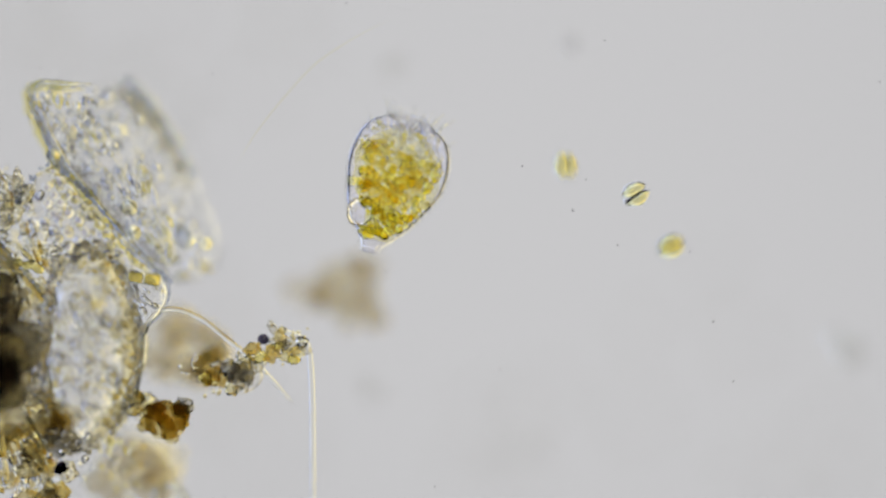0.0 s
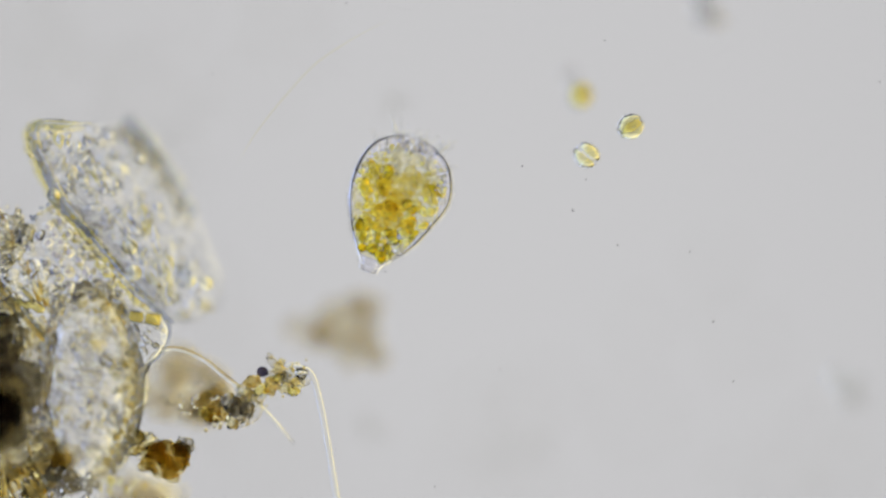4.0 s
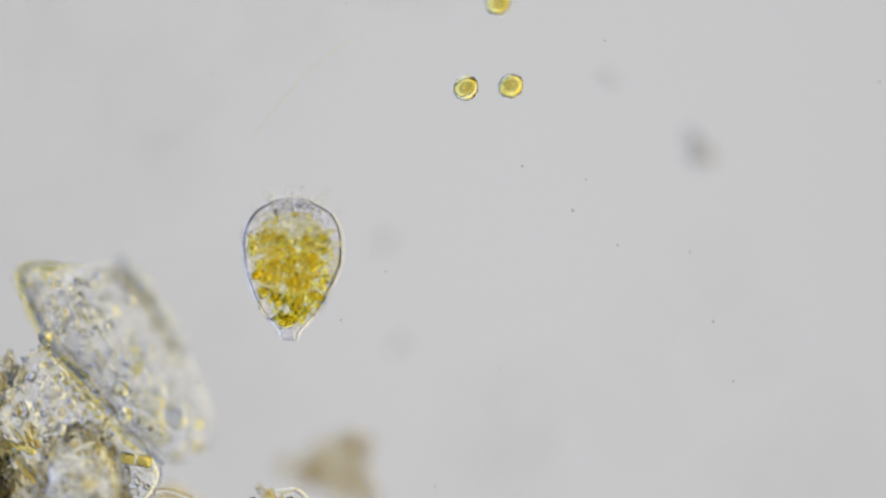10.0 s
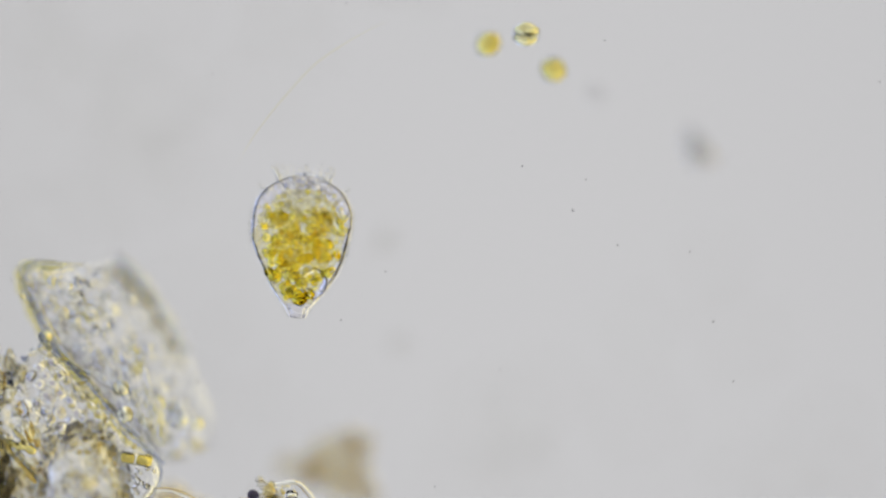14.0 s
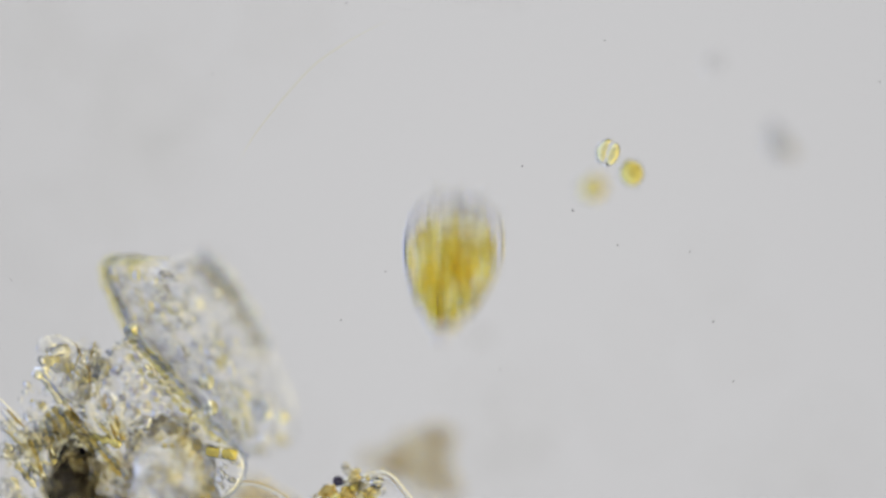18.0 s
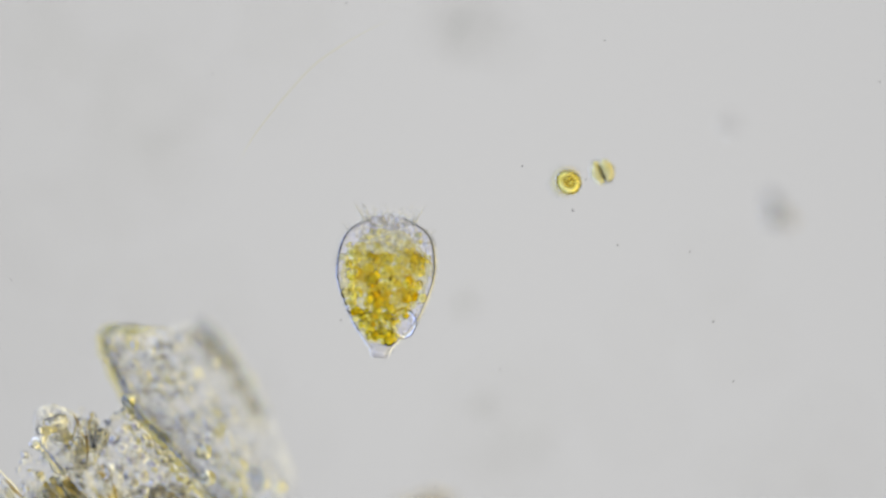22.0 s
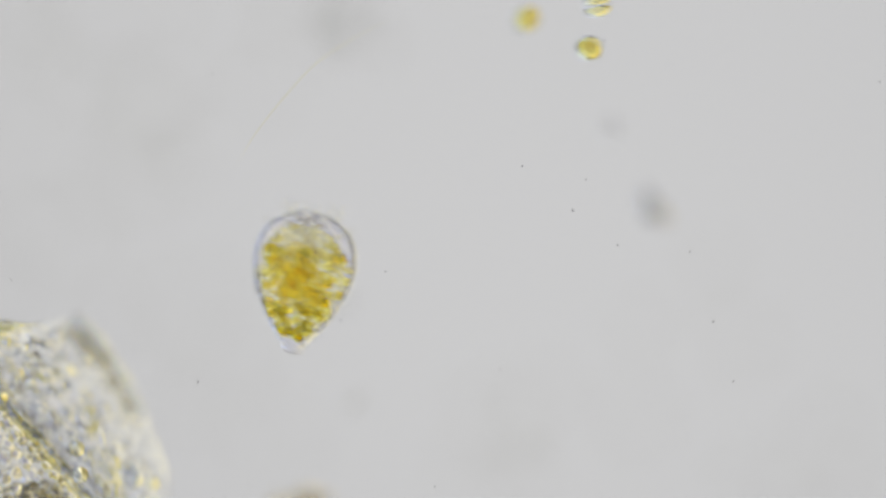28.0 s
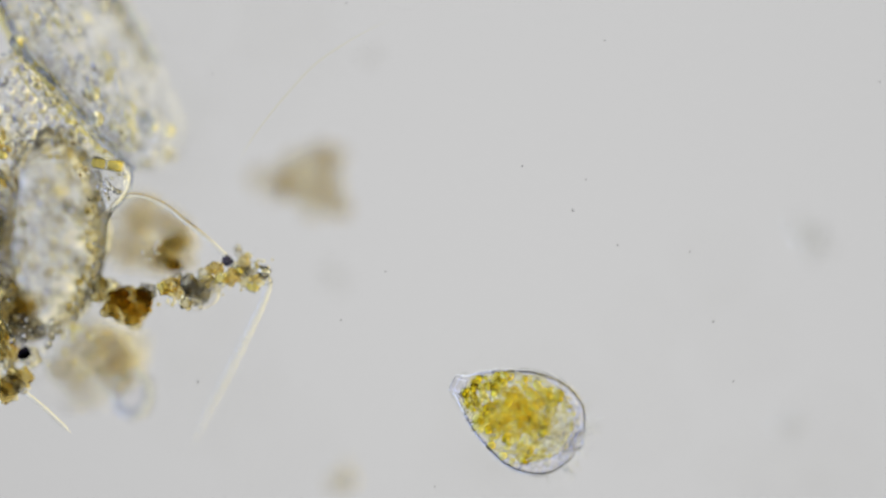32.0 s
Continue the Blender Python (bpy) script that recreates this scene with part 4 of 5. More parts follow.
def detritus_cluster():
    rnd = random.Random(12)
    thing = holder("detritus_cluster", pose(*at(535, 600)), "ragged string of amber grains, crystals and one dark spore", "debris")
    base = at(535, 600)
    lumps = [(466, 601, 9.5, INK), (447, 618, 12, BROWN), (480, 628, 12, BROWN), (462, 634, 10, GOLD), (497, 598, 11, BROWN), (512, 612, 12, LOAM), (503, 612, 9, DARK), (522, 620, 8, BROWN), (488, 604, 9, LOAM), (532, 614, 7, DARK), (527, 622, 11, STRAW),
             (535, 606, 9, CLEAR), (505, 632, 9, STRAW), (520, 636, 9, GOLD), (484, 584, 8, LOAM), (492, 612, 8, GOLD), (430, 634, 11, WALL), (412, 656, 17, LOAM), (432, 652, 16, LOAM), (426, 674, 16, LOAM), (404, 652, 14, DARK), (420, 662, 15, DARK), (438, 666, 12, DARK), (398, 672, 13, BROWN),
             (378, 664, 14, BROWN), (366, 672, 10, GOLD), (388, 650, 10, WALL), (440, 640, 10, STRAW), (410, 690, 10, STRAW), (424, 676, 10, WALL), (541, 622, 7, SHEET), (455, 650, 9, SHEET),
             (478, 575, 6, WALL), (500, 585, 6, STRAW)]
    for u, v, r, m in lumps:
        bm = bmesh.new()
        ball(bm, at(u, v, rnd.uniform(-0.08, 0.08)) - base, r * 1.1 * G, 3, 0.05 if m is INK else 0.38, 1.7, u * 0.1, (1, 0.9, 0.8))
        part("granule", bm, m, thing)
    bm = bmesh.new()
    pad(bm, [(404, 672), (412, 650), (452, 640), (466, 660), (458, 682), (430, 698), (412, 692)], 0.06, 0.08, n=36, rings=6, seed=5, flat=5, wob=0.8)
    for v in bm.verts:
        v.co -= base
    part("crystal", bm, SHEET, thing, "clear squarish crystal")
    bm = bmesh.new()
    for k in range(130):
        f = rnd.random()
        u, v = 360 + 180 * f + rnd.gauss(0, 8), 676 - 78 * f + rnd.gauss(0, 14)
        ball(bm, at(u, v, rnd.uniform(-0.1, 0.12)) - base, rnd.uniform(2, 5) * G, 1)
    part("fine_grit", bm, STRAW, thing, "fine yellow grains")["kind"] = "stuff"
    return thing


CLUSTER = detritus_cluster()
loose_beads("bubble_froth", "scatter of tiny clear bubbles", [(318, 628), (345, 622), (350, 650), (325, 672), (314, 650)], 14, (1.6, 4), (0, 0.1), CLEAR, 54)
clump("brown_haze", "brown out-of-focus crumb behind the grains", (368, 652, -0.5), (32, 28, 0.1), 15, (10, 17), (SMUDGE, STRAW, HUMUS), 55)


def hanging_thread():
    """A long thread that hangs from the cluster's end; its top is its own origin."""
    base = at(535, 600)
    bm = bmesh.new()
    q = spline([(502, 586, 0), (520, 593, 0), (537, 601, 0), (546, 618, 0), (551, 660, 0.02), (553, 720, 0.05), (554, 790, 0.12), (555, 860, 0.25), (556, 940, 0.4)], 40)
    tube(bm, [at(*p) - base for p in q], [5.4 * G] * 34 + [4 * G, 3.6 * G, 3 * G, 2.4 * G, 1.6 * G, 0.8 * G], 9)
    ob = mesh_ob("hanging_thread", bm, THREAD)
    ob.location = base
    return tagged(ob, "long pale thread swaying from the cluster's end", "filament")


SWAYING = hanging_thread()


# ---- out of focus on the slide ----
def floc(name, label, spots, size, mat, z, seed, count):
    """A loose cloud of soft lumps strewn about a few spots (grid steps), lying on the slide."""
    rnd = random.Random(seed)
    thing = holder(name, pose(0, 0, 0), label, "debris")
    for k in range(count):
        u, v = spots[k % len(spots)]
        r = rnd.uniform(0.6, 1.15) * size
        bm = bmesh.new()
        ball(bm, at(u + rnd.gauss(0, size * 0.75), v + rnd.gauss(0, size * 0.6), z + r * G * rnd.uniform(0.5, 1.0)), r * G, 2, 0.15, 2, seed + k)
        part("lump", bm, mat, thing)
    return thing


wedge = [(514 + 18 * i + 3 * k, 520 - 8.5 * i + 17 * k) for i in range(8) for k in range(i + 1)]
floc("brown_floc", "loose brown floc lying on the glass slide", wedge, 15, SMUDGE, FLOOR, 64, 108)
floc("grey_floc", "small grey floc lying on the slide", [(1252, -94), (1252, -80), (1256, -66), (1258, -52), (1260, -40)], 9, GREY, FLOOR, 62, 24)
floc("faint_floc", "brownish edge of the grey floc on the slide", [(1276, -62), (1280, -46)], 8, SMUDGE, FLOOR, 70, 8)
floc("faint_floc", "faint greyish floc lying on the slide", [(1520, 625), (1535, 640), (1505, 615)], 18, FAINT, FLOOR, 63, 14)
floc("faint_floc", "faint greyish floc lying on the slide", [(645, 690), (660, 705)], 16, FAINT, FLOOR, 64, 9)
floc("faint_floc", "faint greyish floc lying on the slide", [(718, 292)], 12, FAINT, FLOOR, 65, 6)
floc("faint_floc", "faint greyish floc lying on the slide", [(1487, 967)], 15, FAINT, FLOOR, 66, 7)
floc("faint_floc", "faint brownish floc lying on the slide", [(672, 1065)], 18, SMUDGE, FLOOR, 67, 6)
floc("faint_floc", "faint greyish floc lying on the slide", [(695, 105)], 13, FAINT, FLOOR, 68, 7)
floc("broad_floc", "broad faint shadowy floc lying on the slide", [(690, -385)], 60, HAZE, FLOOR, 69, 10)


def air_bubble():
    bm = bmesh.new()
    ball(bm, at(294, 902, -0.75), 38 * G, 4, 0.03, 2, 3, (0.9, 1.15, 0.9))
    thing = tagged(mesh_ob("bubble", bm, AIR), "round clear bubble in a dark ring, out of focus", "bubble")
    # tinted ring in place of the dark outline that refraction gives a bubble
    bm = bmesh.new()
    loop = [at(294 + 30 * math.cos(a * 0.15708), 902 + 36 * math.sin(a * 0.15708), -0.75) for a in range(41)]
    tube(bm, loop, [9 * G] * 41, 8)
    part("ring", bm, INDIGO, thing, "grey ring put in as the bubble's dark outline")
    return thing


air_bubble()


def speck():
    bm = bmesh.new()
    ball(bm, (0, 0, 0), 17 * G, 3, 0.1)
    return tagged(mesh_ob("drifting_speck", bm, SMUT), "faint grey speck drifting in the water", "debris")


SPECK = speck()


def lost_bead():
    bm = bmesh.new()
    ball(bm, (0, 0, 0), 5 * G, 2, 0.1)
    return tagged(mesh_ob("lost_bead", bm, OCHRE), "tiny golden bead cast off by the ciliate", "bead")


BEAD = lost_bead()


def shed_flake():
    bm = bmesh.new()
    for k, (u, v, r) in enumerate(((-10, -7, 4), (-3, -4, 5), (4, 2, 5), (10, 8, 4), (13, 13, 3))):
        ball(bm, (u * G, -v * G, 0), r * G, 2, 0.3, 1.8, k, (1.3, 0.7, 0.6), Euler((0, 0, -0.7)))
    return tagged(mesh_ob("shed_flake", bm, STRAW), "tiny yellowish flake shed by the ciliate", "flake")


FLECK = shed_flake()


# ---- dust in the eyepiece ----
def eyepiece_dust():
    """Specks on the optics: they keep their place in the view, so they ride with the lens."""
    thing = holder("eyepiece_dust", pose(0, 0, 0), "scatter of fine dust specks on the eyepiece glass", "dust")
    me = {}
    for r in (0.9, 1.9):
        bm = bmesh.new()
        n, m = 12, 6
        ring = [[bm.verts.new(((r + 0.7 * math.cos(2 * math.pi * j / m)) * G * math.cos(2 * math.pi * i / n), (r + 0.7 * math.cos(2 * math.pi * j / m)) * G * math.sin(2 * math.pi * i / n),
                                0.7 * G * math.sin(2 * math.pi * j / m))) for j in range(m)] for i in range(n)]
        for i in range(n):
            for j in range(m):
                bm.faces.new((ring[i][j], ring[(i + 1) % n][j], ring[(i + 1) % n][(j + 1) % m], ring[i][(j + 1) % m]))
        bmesh.ops.recalc_face_normals(bm, faces=bm.faces[:])
        data = bpy.data.meshes.new("speck")
        bm.to_mesh(data)
        bm.free()
        data.materials.append(DUST)
        me[r] = data
    for u, v, r in [(924, 294, 0.9), (1037, 318, 0.9), (1014, 373, 1.9), (885, 654, 0.9), (1262, 570, 1.9), (1298, 675, 0.9), (682, 481, 0.9), (604, 567, 0.9), (613, 6, 0.9), (350, 676, 1.9),
                    (769, 862, 0.9), (1070, 72, 0.9), (376, 131, 0.9), (20, 496, 0.9), (72, 121, 0.9), (1221, 446, 0.9), (1093, 434, 0.9), (1557, 145, 0.9)]:
        ob = new("speck", me[r])
        ob.parent = thing
        ob.location = at(u, v)
    bm = bmesh.new()
    tube(bm, [at(*q) for q in spline([(690, 36, 0), (640, 60, 0), (560, 112, 0), (495, 182, 0), (450, 240, 0), (420, 290, 0)], 24)], [2.6 * G * math.sin(math.pi * (i + 0.5) / 24) for i in range(24)], 6)
    part("scratch", bm, SCRATCH, thing, "faint curved scratch")
    # broad faint patches, far out of focus, added to dim parts of the background
    for k, (u, v, r, n) in enumerate([(250, 190, 110, 8), (330, 620, 110, 5), (1040, 810, 100, 6), (1380, 830, 110, 4), (60, 60, 100, 5), (500, 50, 80, 4), (1280, 480, 90, 3), (120, 420, 110, 5)]):
        rnd = random.Random(k + 90)
        bm = bmesh.new()
        for i in range(n):
            ball(bm, at(u + rnd.gauss(0, r), v + rnd.gauss(0, r * 0.7), -1.7), r * rnd.uniform(0.7, 1.2) * G, 2, 0.2, 2, i, (1, 1, 0.3))
        part("breath_mark", bm, DIMMING, thing, "faint greyish patch added to dim the background")
    return thing


EYEPIECE = eyepiece_dust()


# ---- what moves ----
def motions():
    ride = {t: Vector((-dx * G, dy * G, RAISED[t])) for t, dx, dy in RIDE}
    walk(EYEPIECE, [(t, pose(*ride[t])) for t in TENTHS])
    # the stage is pushed under a lamp that stays below the lens
    walk(LAMP, [(t, pose(ride[t].x, ride[t].y, -60)) for t in TENTHS])

    # the ciliate: seconds, its middle in the view, the lean of its axis
    swim = [
        (0, 693, 329, -19), (0.3, 751, 375, -24), (0.6, 720, 340, -25), (0.9, 714, 337, -21), (1, 732, 341, -25), (1.2, 705, 323, -20), (1.5, 743, 377, -27), (1.8, 721, 340, -23),
        (2, 693, 332, -20), (2.1, 690, 330, -18), (2.4, 715, 350, -24), (4.5, 687, 371, -20), (5, 675, 396, -18), (5.5, 600, 344, -10), (6, 597, 349, -9), (6.5, 592, 337, -8),
        (7, 620, 338, -11), (7.5, 568, 336, -4), (7.7, 537, 324, -5), (7.9, 578, 351, -7), (8, 589, 356, -5), (8.1, 578, 353, -7), (8.3, 600, 390, -10), (8.6, 530, 482, -3),
        (9, 545, 489, -3), (9.5, 559, 483, -6), (10, 516, 478, -2), (10.5, 573, 481, -6), (10.9, 538, 470, -3), (11, 478, 468, 3), (11.1, 460, 456, 4), (11.5, 509, 459, -1),
        (12, 580, 475, -9), (12.5, 568, 462, -4), (13, 601, 479, -9), (13.4, 530, 452, -3), (15.5, 540, 420, -3), (16, 533, 424, -2), (16.3, 486, 395, 1), (16.6, 583, 399, -1),
        (17, 660, 406, -2), (17.5, 638, 385, 0), (17.9, 752, 411, -8), (18, 797, 476, -9), (18.1, 766, 426, -11), (18.5, 752, 436, -10), (18.9, 710, 462, -4), (19, 717, 446, -3),
        (19.1, 685, 423, -1), (19.5, 681, 522, -2), (20, 713, 526, -5), (20.5, 664, 501, 1), (21, 728, 528, -10), (21.5, 648, 501, 0), (22, 681, 509, -4), (22.7, 588, 483, 5),
        (22.9, 608, 491, 4), (23, 625, 500, 0), (23.2, 673, 498, -2), (23.5, 659, 493, -1), (23.8, 654, 485, 0), (24, 699, 501, -2), (24.2, 785, 516, -9), (24.4, 837, 536, -17),
        (26.5, 792, 564, -18), (26.8, 764, 576, -22), (26.9, 700, 592, -22), (27, 673, 587, -17), (27.1, 633, 555, -20), (27.2, 546, 517, -8), (27.4, 360, 499, 8), (27.7, 360, 475, 6),
        (27.9, 438, 469, 0), (28, 534, 502, -8), (28.1, 628, 530, -18), (28.2, 800, 680, -40), (28.3, 885, 800, -50), (28.4, 880, 860, -45), (28.5, 885, 862, -42), (28.6, 920, 840, -45),
        (29, 918, 874, -45), (29.5, 930, 1250, -70), (30, 940, 1086, -85), (30.4, 940, 775, -95), (30.6, 955, 522, -90), (30.7, 952, 476, -92), (30.8, 940, 470, -92), (30.9, 935, 474, -92),
        (31, 957, 526, -96), (31.1, 940, 604, -104), (31.2, 905, 700, -112), (31.4, 800, 830, -130), (31.6, 800, 860, -130), (32, 912, 733, -117)]
    # its spin: where the vacuole lies, degrees from its right-hand side
    seen = [(0, 180), (1, 160), (2, 165), (5, 20), (6, 0), (7, 330), (8, 200), (9, 190), (10, 150), (11, 30), (12, 0), (13, 340), (16, 300), (17, 20), (19, 200), (20, 0), (21, 345),
            (22, 350), (23, 5), (24, 90), (28, 100), (31, 180), (32, 100)]
    turns = [(0, 180.0)]
    for t, a in seen[1:]:
        due = turns[-1][1] + 343 * (t - turns[-1][0])
        turns.append((t, a + 360 * round((due - a) / 360)))
    jolts = {18.0: 84, 18.9: 46, 19.0: 46, 26.9: 60, 27.0: 56}
    rows = []
    for t in TENTHS:
        u, v, lean = glide(swim, t)
        rows.append((t, pose(*(at(u, v) + ride[t]), 0, 0, lean) @ pose(0, 0, 0, -90, 0, 0) @ pose(0, 0, 0, 0, 0, glide(turns, t)[0])))
        if t in jolts:
            # a sudden jerk along its axis
            for step in (-1, 1):
                m = rows[-1 if step < 0 else -2][1].copy()
                m.translation.y += step * jolts[t] * G
                rows.append((t + step / FPS, m))
    rows.sort(key=lambda r: r[0])
    walk(CILIATE, rows)
    # one bead is carried inside, cast off and left behind
    cast = [(26.4, 706, 606), (26.5, 700, 612), (26.8, 676, 652), (26.9, 628, 704), (27, 600, 711), (27.1, 584, 704), (27.2, 556, 728), (27.4, 500, 800), (27.7, 480, 860), (28, 520, 960), (32, 540, 1100)]
    rows = []
    for t in TENTHS:
        u, v = glide(cast, t) if t >= 26.4 else glide(swim, t)[:2]
        rows.append((t, pose(*(at(u, v, 0.05) + ride[t]))))
    walk(BEAD, rows)
    # a flake slips past its tail and is flung away
    flung = [(11.6, 520, 505), (11.7, 519, 532), (11.8, 511, 566), (11.9, 524, 613), (12, 553, 675), (12.1, 602, 760), (12.2, 672, 862), (12.3, 760, 980), (13, 1000, 1300), (32, 1000, 1300)]
    walk(FLECK, [(t, pose(*(at(*(glide(flung, t) if t >= 11.6 else glide(swim, t)[:2]), 0.1) + ride[t]), 0, 0, 120 * (t - 12) if 11.6 <= t <= 12.6 else 0)) for t in TENTHS])

